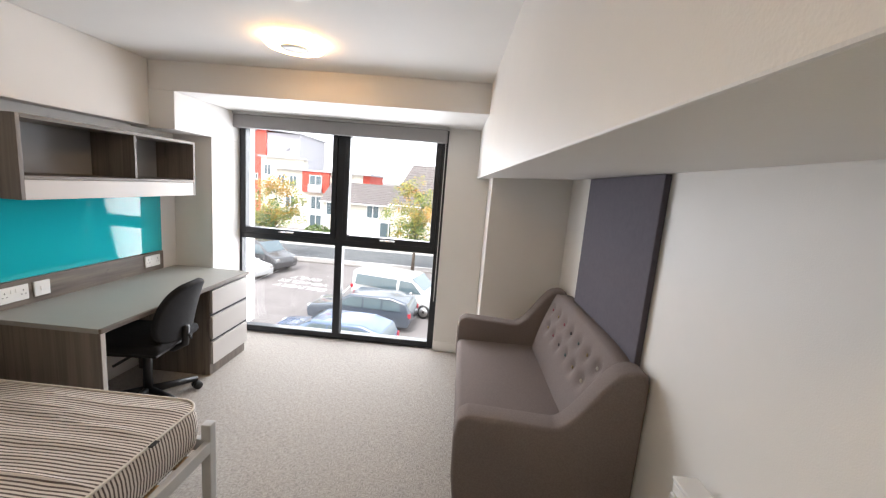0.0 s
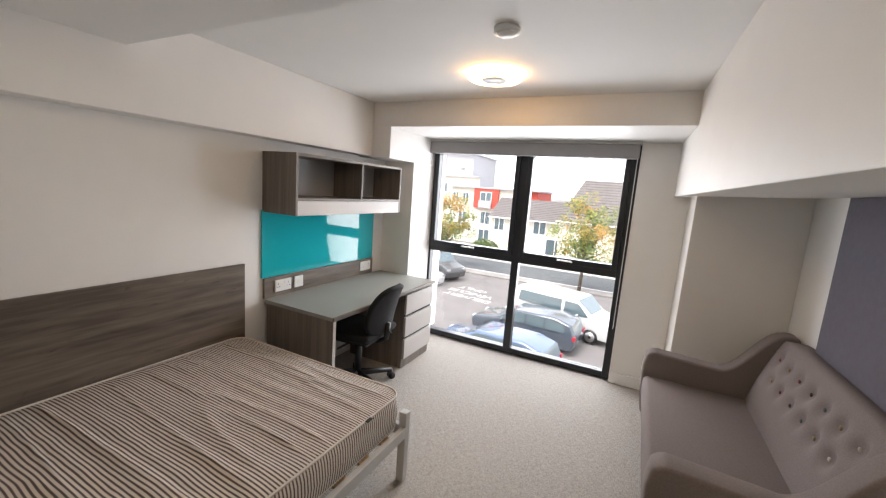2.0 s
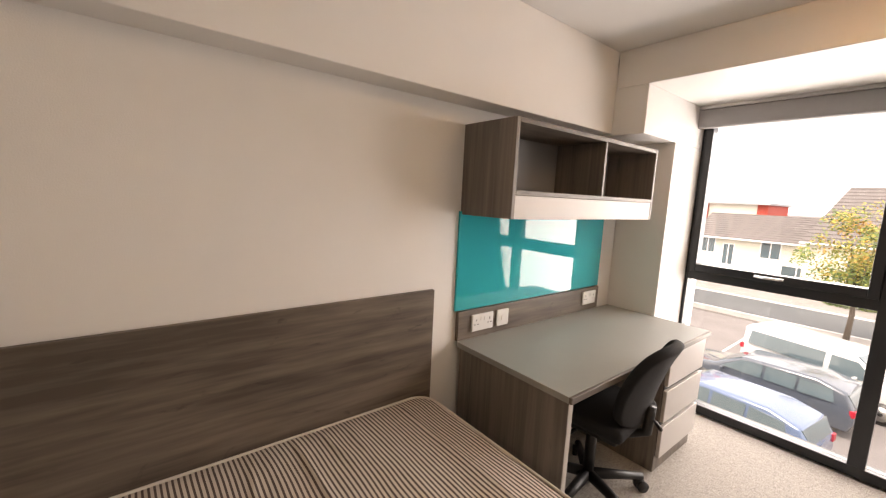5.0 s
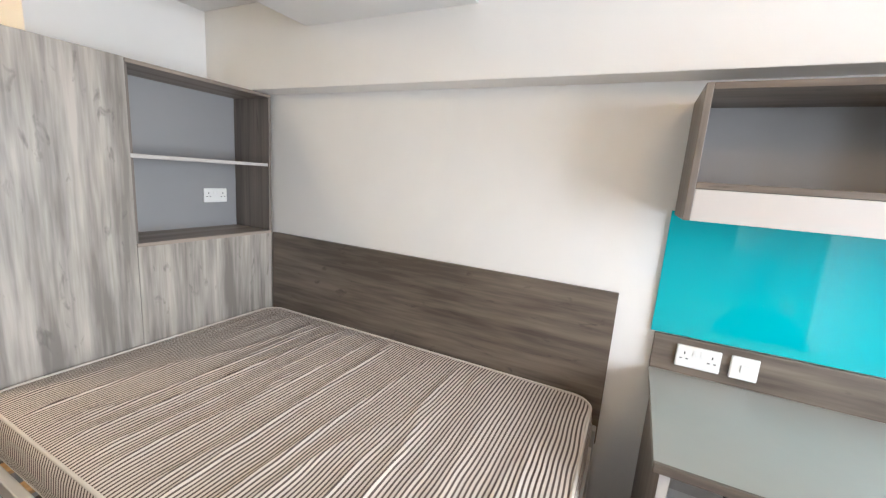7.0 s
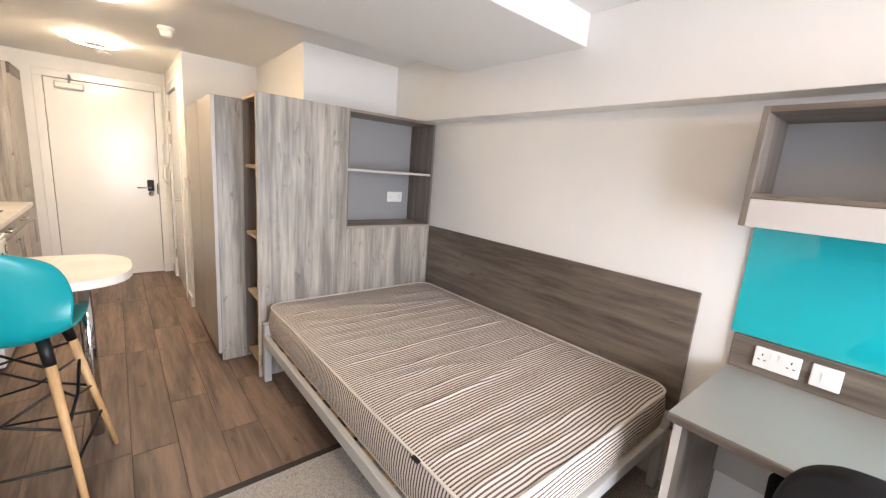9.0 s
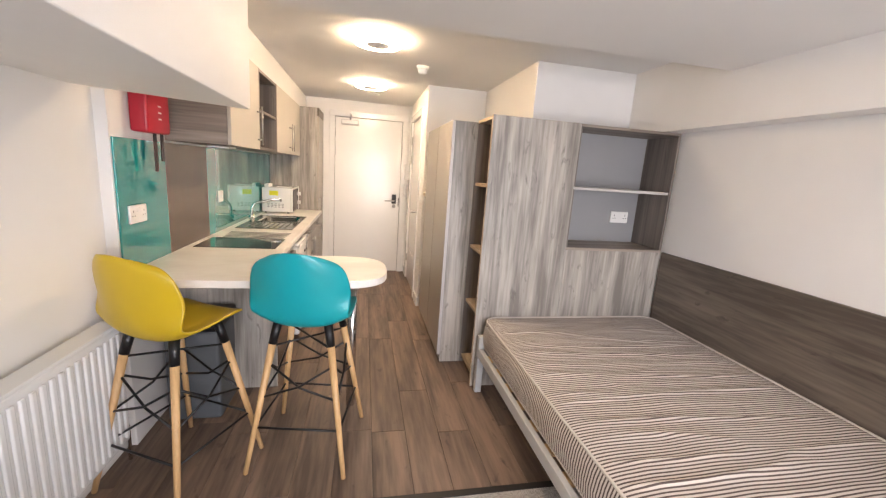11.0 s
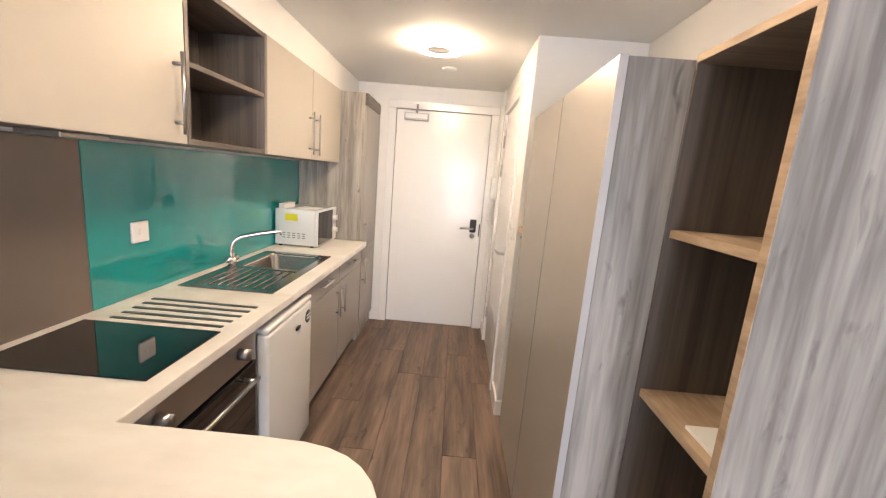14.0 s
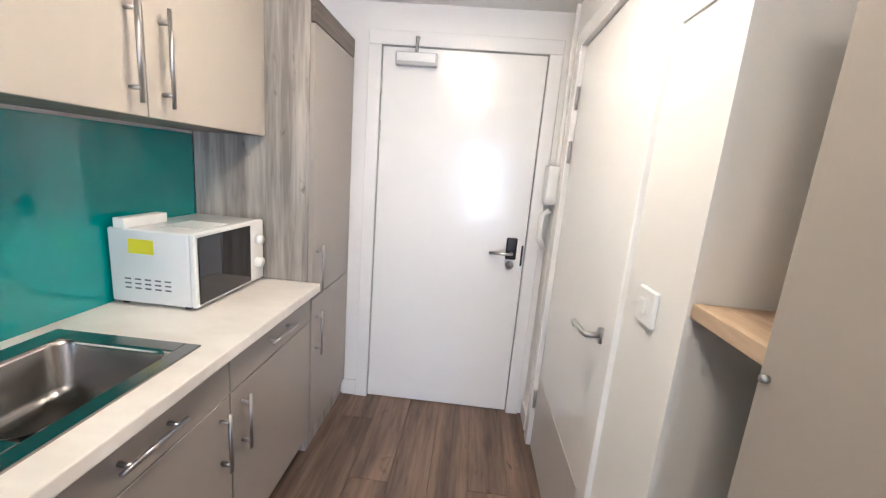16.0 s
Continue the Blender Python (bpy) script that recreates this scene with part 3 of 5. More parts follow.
box("bottom", (0, S0 + 0.02, SZ0 + 0.098), (SX, S1 - 0.02, SZ0 + 0.118), WOODH, shelf, bevel=0.002)
box("divider", (0.02, -1.015, SZ0 + 0.118), (SX - 0.004, -0.997, SZ1 - 0.02), WOODD, shelf, bevel=0.002)
box("back", (0.002, S0 + 0.02, SZ0 + 0.118), (0.018, S1 - 0.02, SZ1 - 0.02), GREYBACK, shelf, bevel=0)
box("pelmet", (SX - 0.02, S0 + 0.02, SZ0), (SX - 0.002, S1 - 0.02, SZ0 + 0.097), DRAWER, shelf, bevel=0.002, label="pale grey strip under the shelf")

# ---- bed ----
box("headboard", (0.0, -3.835, 0.30), (0.02, -1.825, 0.99), WOODH, bevel=0.002, label="grey oak panel along the wall behind the bed", category="headboard")
bed = thing("bed_frame", (0.68, -2.85, 0), "grey powder-coated metal bed frame", "bed")
B0, B1, Y0, Y1 = 0.04, 1.345, -3.80, -1.83
boxes("rail", [((B1 - 0.03, Y0 + 0.04, 0.26), (B1, Y1 - 0.04, 0.32)), ((B0, Y0 + 0.04, 0.26), (B0 + 0.03, Y1 - 0.04, 0.32)), ((B0 + 0.04, Y1 - 0.035, 0.26), (B1 - 0.04, Y1 - 0.005, 0.32)), ((B0 + 0.04, Y0 + 0.005, 0.26), (B1 - 0.04, Y0 + 0.035, 0.32))], FRAMEGREY, bed, bevel=0.004)
for x in (B0, B1 - 0.045):
    for y in (Y0, Y1 - 0.045):
        box("leg", (x, y, 0), (x + 0.045, y + 0.045, 0.40), FRAMEGREY, bed, bevel=0.005)
for i in range(11):
    y = Y0 + 0.12 + i * 0.165
    box("slat", (B0 + 0.03, y, 0.29), (B1 - 0.03, y + 0.07, 0.305), BEECH, bed)


def mattress():
    m = thing("mattress", (0.67, -2.85, 0.322), "striped brown and cream bare mattress on the bed", "mattress")
    x0, x1, y0, y1, z0, z1 = 0.03, 1.305, -3.825, -1.86, 0.322, 0.505
    nx, ny = 48, 260
    bm = bmesh.new()
    cr = 0.09

    def edge(u, v):
        """Plan position with rounded corners."""
        x, y = x0 + u * (x1 - x0), y0 + v * (y1 - y0)
        cx, cy = min(max(x, x0 + cr), x1 - cr), min(max(y, y0 + cr), y1 - cr)
        d = Vector((x - cx, y - cy))
        if abs(d.x) > 1e-6 and abs(d.y) > 1e-6:
            k = max(abs(d.x), abs(d.y)) / d.length
            d *= k
        return cx + d.x, cy + d.y
    grid = []
    for j in range(ny + 1):
        row = []
        for i in range(nx + 1):
            u, v = i / nx, j / ny
            x, y = edge(u, v)
            e = min(u * (x1 - x0), (1 - u) * (x1 - x0), v * (y1 - y0), (1 - v) * (y1 - y0))
            puff = 0.012 * (1 - math.exp(-e / 0.06))
            fold = 1 - abs(noise.noise(Vector((x * 1.1 + 3, y * 9 + 0.5 * x, 0.3)))) * 2.2
            wr = (0.009 * max(0, fold) ** 3 + 0.004 * noise.noise(Vector((x * 2.2, y * 24, 1.3))) + 0.008 * noise.noise(Vector((x * 2, y * 2.2, 5)))) * min(1, e / 0.12)
            row.append(bm.verts.new((x, y, z1 + puff + wr)))
        grid.append(row)
    for j in range(ny):
        for i in range(nx):
            bm.faces.new((grid[j][i], grid[j][i + 1], grid[j + 1][i + 1], grid[j + 1][i]))
    rim = grid[0][:-1] + [r[-1] for r in grid[:-1]] + grid[-1][:0:-1] + [r[0] for r in grid[:0:-1]]
    prev = rim
    c = Vector(((x0 + x1) / 2, (y0 + y1) / 2, 0))
    for k, bulge in ((0.2, 0.010), (0.5, 0.016), (0.8, 0.010), (1.0, 0.0)):
        ring = []
        for i, p in enumerate(rim):
            nrm = Vector((p.co.x - min(max(p.co.x, x0 + cr), x1 - cr), p.co.y - min(max(p.co.y, y0 + cr), y1 - cr), 0))
            nrm = nrm.normalized() if nrm.length else nrm
            rip = 0.003 * noise.noise(Vector((p.co.x * 9, p.co.y * 9, k * 3)))
            ring.append(bm.verts.new((p.co.x + nrm.x * (bulge + rip), p.co.y + nrm.y * (bulge + rip), z1 + (z0 - z1) * k)))
        for i in range(len(rim)):
            q = (i + 1) % len(rim)
            bm.faces.new((prev[i], prev[q], ring[q], ring[i]))
        prev = ring
    bm.faces.new(prev)
    line = [p.co.copy() + Vector((0, 0, 0.002)) for p in rim]
    low = [Vector((p.x, p.y, z0 + 0.012)) for p in line]
    put("cover", bm, TICK, m, smooth=True)
    tubes("piping", [line + line[:2], low + low[:2]], 0.006, PIPING, m, n=6, label="cream piping round the edges")
    box("tag", (1.302, -2.18, 0.508), (1.325, -2.14, 0.512), BLACK, m, label="small black cloth tag")


mattress()

# ---- shelving unit and wardrobe ----
UY = -3.84
unit = thing("shelving_unit", (0.7, -4.0, 0), "grey oak shelving unit with open bays at the bed end", "shelving unit")
box("front_panel", (0.765, UY - 0.02, 0.0), (1.355, UY, 1.81), WOODV, unit, bevel=0.002)
box("front_panel", (0.02, UY - 0.02, 0.0), (0.763, UY, 0.985), WOODV, unit, bevel=0.002)
box("shelf", (0.02, -4.15, 0.985), (0.763, UY + 0.001, 1.003), WOODX, unit, bevel=0.002)
box("shelf", (0.04, -4.15, 1.392), (0.763, UY - 0.004, 1.410), DRAWER, unit, bevel=0.002)
box("top", (0.02, -4.15, 1.79), (0.763, UY, 1.808), WOODX, unit, bevel=0.002)
box("side", (0.02, -4.15, 1.003), (0.038, UY, 1.79), WOODD, unit, bevel=0.002)
box("side", (0.745, -4.15, 1.003), (0.763, UY - 0.02, 1.79), WOODD, unit, bevel=0.002)
box("back", (0.02, -4.165, 0.985), (0.763, -4.151, 1.808), GREYBACK, unit, bevel=0)
box("inner_back", (1.0, -4.2, 0.0), (1.015, UY - 0.02, 1.79), WOODD, unit, bevel=0)
box("top", (0.765, -4.2, 1.79), (1.345, UY - 0.02, 1.808), WOODX, unit, bevel=0.002)
for z in (0.05, 0.50, 0.915, 1.365):
    box("shelf", (1.015, -4.2, z), (1.335, UY - 0.02, z + 0.022), EDGE, unit, bevel=0.002, label="oak shelf with light edge")
# added darker sheet over the wardrobe's end panel, painting the bay's deep shade
box("side", (1.015, -4.2015, 0.03), (1.345, -4.192, 1.79), WOODD, unit, bevel=0)
box("edge_strip", (1.355, UY - 0.02, 0.0), (1.357, UY - 0.001, 1.81), EDGE, unit, bevel=0, label="light oak edge strip")
box("edge_strip", (1.345, -4.19, 1.79), (1.348, UY - 0.021, 1.808), EDGE, unit, bevel=0, label="light oak edge strip")
socket(0.18, -4.150, 1.195, 0.146, "+y")
paper = box("folded_paper", (1.10, -4.02, 0.937), (1.31, -3.89, 0.945), WHITE, bevel=0.001, label="folded white paper lying on the shelf", category="paper")
ward = thing("wardrobe", (1.2, -4.8, 0), "tall wardrobe with greige doors and grey oak end panel", "wardrobe")
box("end_panel", (0.94, -4.225, 0.0), (1.505, -4.202, 1.80), WOODV, ward, bevel=0.002)
box("carcass", (0.94, -5.25, 0.0), (1.50, -4.226, 1.795), BASEGREY, ward, bevel=0.002)
for a, b in ((-4.712, -4.205), (-5.248, -4.722)):
    box("door", (1.505, a, 0.06), (1.527, b, 1.802), BASEGREY, ward, bevel=0.002)
box("edge_strip", (1.506, -4.2045, 0.06), (1.5275, -4.2015, 1.802), DRAWER, ward, bevel=0, label="pale door edge strip")
# black strip on the carcass paints the shade seen between the two doors
box("door_gap", (1.4995, -4.74, 0.06), (1.503, -4.70, 1.79), BLACK, ward, bevel=0)
tubes("knob", [[(1.527, -5.232, 1.19), (1.536, -5.232, 1.19)]], 0.006, STEEL, ward)
box("shelf", (1.05, -5.455, 1.195), (1.515, -5.252, 1.225), EDGE, ward, bevel=0.002)

# ---- kitchen ----
KX, KF, CT = 3.19, 2.602, 0.886


def worktop():
    x1 = KX - 0.003
    pts = [(x1, -6.365), (KF, -6.365), (KF, -3.922)]
    cx, cy, r = 2.27, -3.64, 0.282
    pts += [(cx - 0.0, cy - r)]
    for i in range(1, 16):
        a = -math.pi / 2 - math.pi * i / 16
        e = 0.72
        pts.append((cx + r * 1.05 * math.copysign(abs(math.cos(a)) ** e, math.cos(a)), cy + r * math.copysign(abs(math.sin(a)) ** e, math.sin(a))))
    pts += [(cx, cy + r), (x1, cy + r)]
    w = prism("worktop", pts, "z", CT - 0.038, CT, MARBLE, bevel=0.004, label="white marble-effect worktop with rounded breakfast bar", category="worktop")
    return w


wt = worktop()
tube("support_pole", [(2.16, -3.70, 0), (2.16, -3.70, CT - 0.039)], 0.027, CHROME, n=20, label="chrome pole under the breakfast bar", category="pole")


def base_unit(y0, y1, drawer, doors, hy=()):
    c = thing("base_cabinet", (2.9, (y0 + y1) / 2, 0), "greige kitchen base cabinet with steel bar handles", "cabinet", "kitchen base cabinets")
    box("body", (2.665, y0, 0.10), (KX - 0.01, y1, 0.70), DRAWER, c, bevel=0.001)
    box("plinth", (2.70, y0, 0), (2.72, y1, 0.10), WOODH, c, bevel=0.001)
    n = len(drawer)
    for a, b in drawer:
        box("drawer", (2.645, a + 0.002, 0.705), (2.664, b - 0.002, 0.842), BASEGREY, c, bevel=0.002)
        bar_handle(c, 2.645, (a + b) / 2, 0.775, 0.19, "y")
    for a, b, h in doors:
        box("door", (2.645, a + 0.002, 0.11), (2.664, b - 0.002, 0.70 if drawer else 0.842), BASEGREY, c, bevel=0.002)
        bar_handle(c, 2.645, h, 0.57, 0.20, "z")


base_unit(-5.75, -5.125, [(-5.75, -5.125)], [(-5.75, -5.125, -5.70)])
base_unit(-6.36, -5.755, [(-6.36, -5.755)], [(-6.36, -5.755, -5.81)])
box("end_panel", (2.63, -3.955, 0), (KX - 0.01, -3.935, CT - 0.04), WOODV, bevel=0.002, label="grey oak end panel under the breakfast bar", category="panel")
tall = thing("tall_cabinet", (2.9, -6.6, 0), "tall larder cabinet with grey oak side and greige doors", "cabinet")
box("body", (2.665, -6.895, 0.0), (KX - 0.01, -6.368, 2.065), WOODV, tall, bevel=0.003)
box("door", (2.643, -6.89, 0.11), (2.664, -6.372, 0.80), BASEGREY, tall, bevel=0.002)
box("door", (2.643, -6.89, 0.804), (2.664, -6.372, 1.97), BASEGREY, tall, bevel=0.002)
box("cornice", (2.643, -6.89, 1.975), (2.664, -6.372, 2.065), WOODH, tall, bevel=0.002)
bar_handle(tall, 2.643, -6.42, 0.94, 0.22, "z")
bar_handle(tall, 2.643, -6.42, 0.62, 0.22, "z")

oven = thing("oven", (2.9, -4.3, 0.1), "built-under oven with steel control panel and black door", "oven")
box("body", (2.665, -4.60, 0.10), (KX - 0.02, -3.96, CT - 0.04), BLACK, oven)
box("control_panel", (2.635, -4.595, 0.71), (2.664, -3.965, 0.84), STEEL, oven, bevel=0.003)
box("door", (2.63, -4.595, 0.13), (2.664, -3.965, 0.70), HOB, oven, bevel=0.004)
tubes("handle", [[(2.59, -4.53, 0.66), (2.59, -4.03, 0.66)], [(2.59, -4.50, 0.66), (2.63, -4.50, 0.66)], [(2.59, -4.06, 0.66), (2.63, -4.06, 0.66)]], 0.009, STEEL, oven)
for y in (-4.48, -4.08):
    tubes("knob", [[(2.636, y, 0.775), (2.60, y, 0.775)]], 0.021, STEEL, oven, n=20)
box("hob", (2.66, -4.41, CT), (3.14, -4.08, CT + 0.005), HOB, bevel=0.002, label="black ceramic glass hob set on the worktop", category="hob")
for i in range(5):
    y = -4.675 + i * 0.053
    box("pan_rest", (2.665 + 0.004 * i, y, CT - 0.001), (3.10 - 0.004 * i, y + 0.017, CT + 0.003), PANREST, bevel=0.001, label="dark steel pan rest bar let into the worktop", category="pan rest", group="pan rest bars")
fridge = thing("fridge", (2.9, -4.87, 0), "white under-counter fridge with rounded door", "fridge")
box("body", (2.66, -5.115, 0.02), (KX - 0.05, -4.625, 0.80), ENAMEL, fridge, bevel=0.006)
box("door", (2.60, -5.112, 0.05), (2.655, -4.628, 0.785), ENAMEL, fridge, bevel=0.014, seg=4)
box("top", (2.60, -5.113, 0.788), (2.66, -4.627, 0.815), ENAMEL, fridge, bevel=0.01, seg=3)
lathe("badge", [(0.0, 0.0), (0.022, 0.0), (0.022, 0.004), (0.0, 0.004)], (0, 0, 0), BLACK, fridge, n=20)
bg = bpy.data.objects["badge"]
bg.data.transform(Matrix.Translation(Vector((2.6, -4.93, 0.70)) - ORG["fridge"]) @ Matrix.Rotation(-math.pi / 2, 4, "Y") @ Matrix.Diagonal((0.5, 1.3, 1, 1)) @ Matrix.Translation(ORG["fridge"]))
sticker = lathe("sticker", [(0.0, 0.0), (0.034, 0.0), (0.034, 0.002), (0.0, 0.002)], (0, 0, 0), GREYSIDE, fridge, n=24)
sticker.data.transform(Matrix.Translation(Vector((2.6, -5.055, 0.715)) - ORG["fridge"]) @ Matrix.Rotation(-math.pi / 2, 4, "Y") @ Matrix.Translation(ORG["fridge"]))
for k in (-0.012, 0.004):
    box("sticker_print", (2.5965, -5.078, 0.715 + k), (2.5975, -5.032, 0.723 + k), WHITE, fridge, bevel=0)


def sink():
    s = thing("sink", (2.9, -5.27, CT), "stainless steel inset sink with drainer", "sink")
    z = CT + 0.006
    x0, x1, y0, y1 = 2.685, 3.125, -5.69, -4.845
    bx0, bx1, by0, by1 = 2.73, 3.06, -5.64, -5.27
    boxes("rim", [((x0, y0, CT), (bx0, y1, z)), ((bx1, y0, CT), (x1, y1, z)), ((bx0, y0, CT), (bx1, by0, z)), ((bx0, by1, CT), (bx1, by1 + 0.03, z)), ((bx0, y1 - 0.03, CT), (bx1, y1, z))], SINKST, s, bevel=0.002)
    box("drainer", (bx0, by1 + 0.03, CT), (bx1, y1 - 0.03, CT + 0.002), SINKST, s, bevel=0)
    for i in range(7):
        xx = bx0 + 0.03 + i * 0.043
        tube("rib", [(xx, by1 + 0.05, CT + 0.003), (xx, y1 - 0.06, CT + 0.003)], 0.004, SINKST, s, n=6)
    bm = bmesh.new()
    rings = []
    for k, h in ((0.0, z - 0.001), (0.006, z - 0.012), (0.012, CT - 0.12), (0.03, CT - 0.145), (0.08, CT - 0.15)):
        r = 0.05
        ring = []
        for cx, cy, a0 in ((bx1 - k - r, by1 - k - r, 0), (bx0 + k + r, by1 - k - r, 90), (bx0 + k + r, by0 + k + r, 180), (bx1 - k - r, by0 + k + r, 270)):
            for i in range(6):
                a = radians(a0 + 18 * i)
                ring.append(bm.verts.new((cx + r * math.cos(a), cy + r * math.sin(a), h)))
        rings.append(ring)
    for A, B in zip(rings, rings[1:]):
        for i in range(len(A)):
            j = (i + 1) % len(A)
            bm.faces.new((A[i], A[j], B[j], B[i]))
    bm.faces.new(rings[-1])
    put("bowl", bm, SINKST, s, smooth=True)
    t = thing("mixer_tap", (3.095, -5.235, z), "chrome swan-neck mixer tap", "tap")
    pts = [(3.095, -5.235, z), (3.095, -5.235, z + 0.10)]
    for i in range(1, 9):
        a = math.pi / 2 * i / 8
        pts.append((3.095 - 0.06 * (1 - math.cos(a)), -5.235 - 0.03 * (1 - math.cos(a)), z + 0.10 + 0.07 * math.sin(a)))
    pts += [(2.95, -5.30, z + 0.19), (2.87, -5.34, z + 0.20), (2.866, -5.342, z + 0.18)]
    tubes("spout", [pts], 0.011, CHROME, t, n=12)
    tubes("base", [[(3.095, -5.235, z - 0.002), (3.095, -5.235, z + 0.05)]], 0.024, CHROME, t, n=20)
    tubes("tap_handle", [[(3.095, -5.28, z + 0.045), (3.095, -5.235, z + 0.035), (3.095, -5.19, z + 0.045)]], 0.017, CHROME, t, n=16)


sink()
# cut the bowl's hole through the worktop
cut = box("cutter", (2.735, -5.635, 0.7), (3.055, -5.275, 1.0), BLACK, bevel=0)
md = wt.modifiers.new("hole", "BOOLEAN")
md.object, md.solver = cut, "EXACT"
dg = bpy.context.evaluated_depsgraph_get()
done = bpy.data.meshes.new_from_object(wt.evaluated_get(dg))
wt.modifiers.clear()
wt.data = done
bpy.data.objects.remove(cut)


def microwave():
    m = thing("microwave", (3.0, -6.1, CT), "white microwave oven with black door and yellow label", "microwave")
    x0, x1, y0, y1, z0, z1 = 2.88, 3.17, -6.35, -5.915, CT + 0.012, 1.158
    box("body", (x0, y0, z0), (x1, y1, z1), ENAMEL, m, bevel=0.008, seg=3)
    box("front", (x0 - 0.02, y0, z0), (x0 - 0.001, y1, z1), WHITE, m, bevel=0.005)
    box("door", (x0 - 0.026, y0 + 0.11, z0 + 0.012), (x0 - 0.021, y1 - 0.012, z1 - 0.012), HOB, m, bevel=0.002, label="black glass door")
    for z in (z0 + 0.08, z0 + 0.18):
        tubes("knob", [[(x0 - 0.02, y0 + 0.055, z), (x0 - 0.045, y0 + 0.055, z)]], 0.021, WHITE, m, n=20)
    box("label", (3.005, y1, 1.075), (3.095, y1 + 0.001, 1.125), YELLOW, m, bevel=0, label="yellow warning label")
    for i in range(5):
        for k in range(3):
            box("vent_slot", (2.95 + i * 0.036, y1, 0.95 + k * 0.016), (2.972 + i * 0.036, y1 + 0.001, 0.955 + k * 0.016), GREYSIDE, m, bevel=0)
    for x in (2.90, 3.13):
        for y in (-6.33, -5.955):
            box("foot", (x, y, CT), (x + 0.02, y + 0.02, z0), BLACK, m, bevel=0)
    box("paper", (2.90, -6.16, z1), (3.05, -6.0, z1 + 0.002), WHITE, bevel=0, label="white leaflet lying on the microwave", category="paper")
    box("paper_pad", (3.10, -6.10, z1), (3.14, -5.91, z1 + 0.035), WHITE, bevel=0.003, label="white booklet standing on the microwave", category="booklet")


microwave()
SPZ = 1.50
for a, b, m, lab in ((-3.903, -3.45, TEALK, "glossy teal glass splashback"), (-4.488, -3.905, TAUPE, "taupe splashback behind the hob"), (-6.366, -4.49, TEALK, "glossy teal glass splashback")):
    box("splashback", (KX - 0.008, a, CT + 0.001), (KX, b, SPZ), m, bevel=0.001, label=lab, category="splashback")
socket(KX - 0.008, -3.585, 1.15, 0.146, "-x")
socket(KX - 0.008, -4.715, 1.15, 0.086, "-x", 1)


def wall_cabinets():
    z0, z1, xf = 1.512, 2.066, 2.852
    a = thing("wall_cabinet", (3.0, -4.25, z0), "cream kitchen wall cabinet with steel bar handle", "cabinet", "kitchen wall cabinets")
    box("body", (xf + 0.02, -4.558, z0), (KX - 0.002, -3.926, z1), WOODX, a, bevel=0.002)
    box("door", (xf, -4.556, z0), (xf + 0.019, -3.93, z1), GREIGE, a, bevel=0.002)
    bar_handle(a, xf, -4.50, z0 + 0.16, 0.26, "z")
    o = thing("open_shelf", (3.0, -4.85, z0), "grey oak open wall shelf between cabinets, empty", "shelf")
    for y in (-5.14, -4.58):
        box("side", (xf, y, z0), (KX - 0.002, y + 0.02, z1), WOODD, o, bevel=0.002)
    for z in (z0, 1.775, z1 - 0.02):
        box("board", (xf + 0.004, -5.12, z), (KX - 0.002, -4.58, z + 0.02), WOODH, o, bevel=0.002)
    box("back", (KX - 0.02, -5.12, z0 + 0.02), (KX - 0.003, -4.58, z1 - 0.02), WOODD, o, bevel=0)
    c = thing("wall_cabinet", (3.0, -5.75, z0), "cream double kitchen wall cabinet with bar handles", "cabinet", "kitchen wall cabinets")
    box("body", (xf + 0.02, -6.366, z0), (KX - 0.002, -5.142, z1), WOODX, c, bevel=0.002)
    for y0, y1, h in ((-5.752, -5.144, -5.70), (-6.36, -5.756, -5.81)):
        box("door", (xf, y0, z0), (xf + 0.019, y1, z1), GREIGE, c, bevel=0.002)
        bar_handle(c, xf, h, z0 + 0.16, 0.26, "z")
    box("cabinet_light", (2.95, -4.35, z0 - 0.018), (3.08, -4.20, z0), STEEL, bevel=0.004, label="small steel light under the wall cabinet", category="light")


wall_cabinets()
fb = thing("fire_blanket", (3.15, -3.85, 1.5), "red fire blanket box with two black pull straps", "fire blanket")
box("case", (3.11, -3.82, 1.535), (3.188, -3.595, 1.80), RED, fb, bevel=0.012, seg=3)
for y, z in ((-3.725, 1.35), (-3.795, 1.40)):
    box("strap", (3.135, y, z), (3.139, y + 0.028, 1.535), BLACK, fb, bevel=0)
for i in range(3):
    box("print", (3.109, -3.73, 1.66 - i * 0.03), (3.11, -3.70, 1.668 - i * 0.03), WHITE, fb, bevel=0)
bin_ = thing("waste_bin", (3.0, -3.7, 0), "dark grey plastic waste bin under the breakfast bar", "bin")
box("body", (2.86, -3.90, 0), (3.13, -3.62, 0.52), GREYSIDE, bin_, bevel=0.02, seg=3)
box("lid", (2.85, -3.91, 0.522), (3.14, -3.61, 0.58), BLACK, bin_, bevel=0.015, seg=3)

rad = thing("radiator", (3.15, -2.9, 0.15), "white ribbed panel radiator on the wall", "radiator")
boxes("panel", [((EX - 0.10, -3.30, 0.14), (EX - 0.03, -2.30, 0.70))], ENAMEL, rad, bevel=0.008)
for i in range(24):
    y = -3.28 + i * 0.041
    box("rib", (EX - 0.112, y, 0.17), (EX - 0.101, y + 0.022, 0.67), ENAMEL, rad, bevel=0.004)
box("grille", (EX - 0.105, -3.30, 0.702), (EX - 0.025, -2.30, 0.715), ENAMEL, rad, bevel=0.003)
tubes("valve", [[(EX - 0.07, -3.34, 0.0), (EX - 0.07, -3.34, 0.18), (EX - 0.07, -3.30, 0.20)]], 0.009, CHROME, rad)


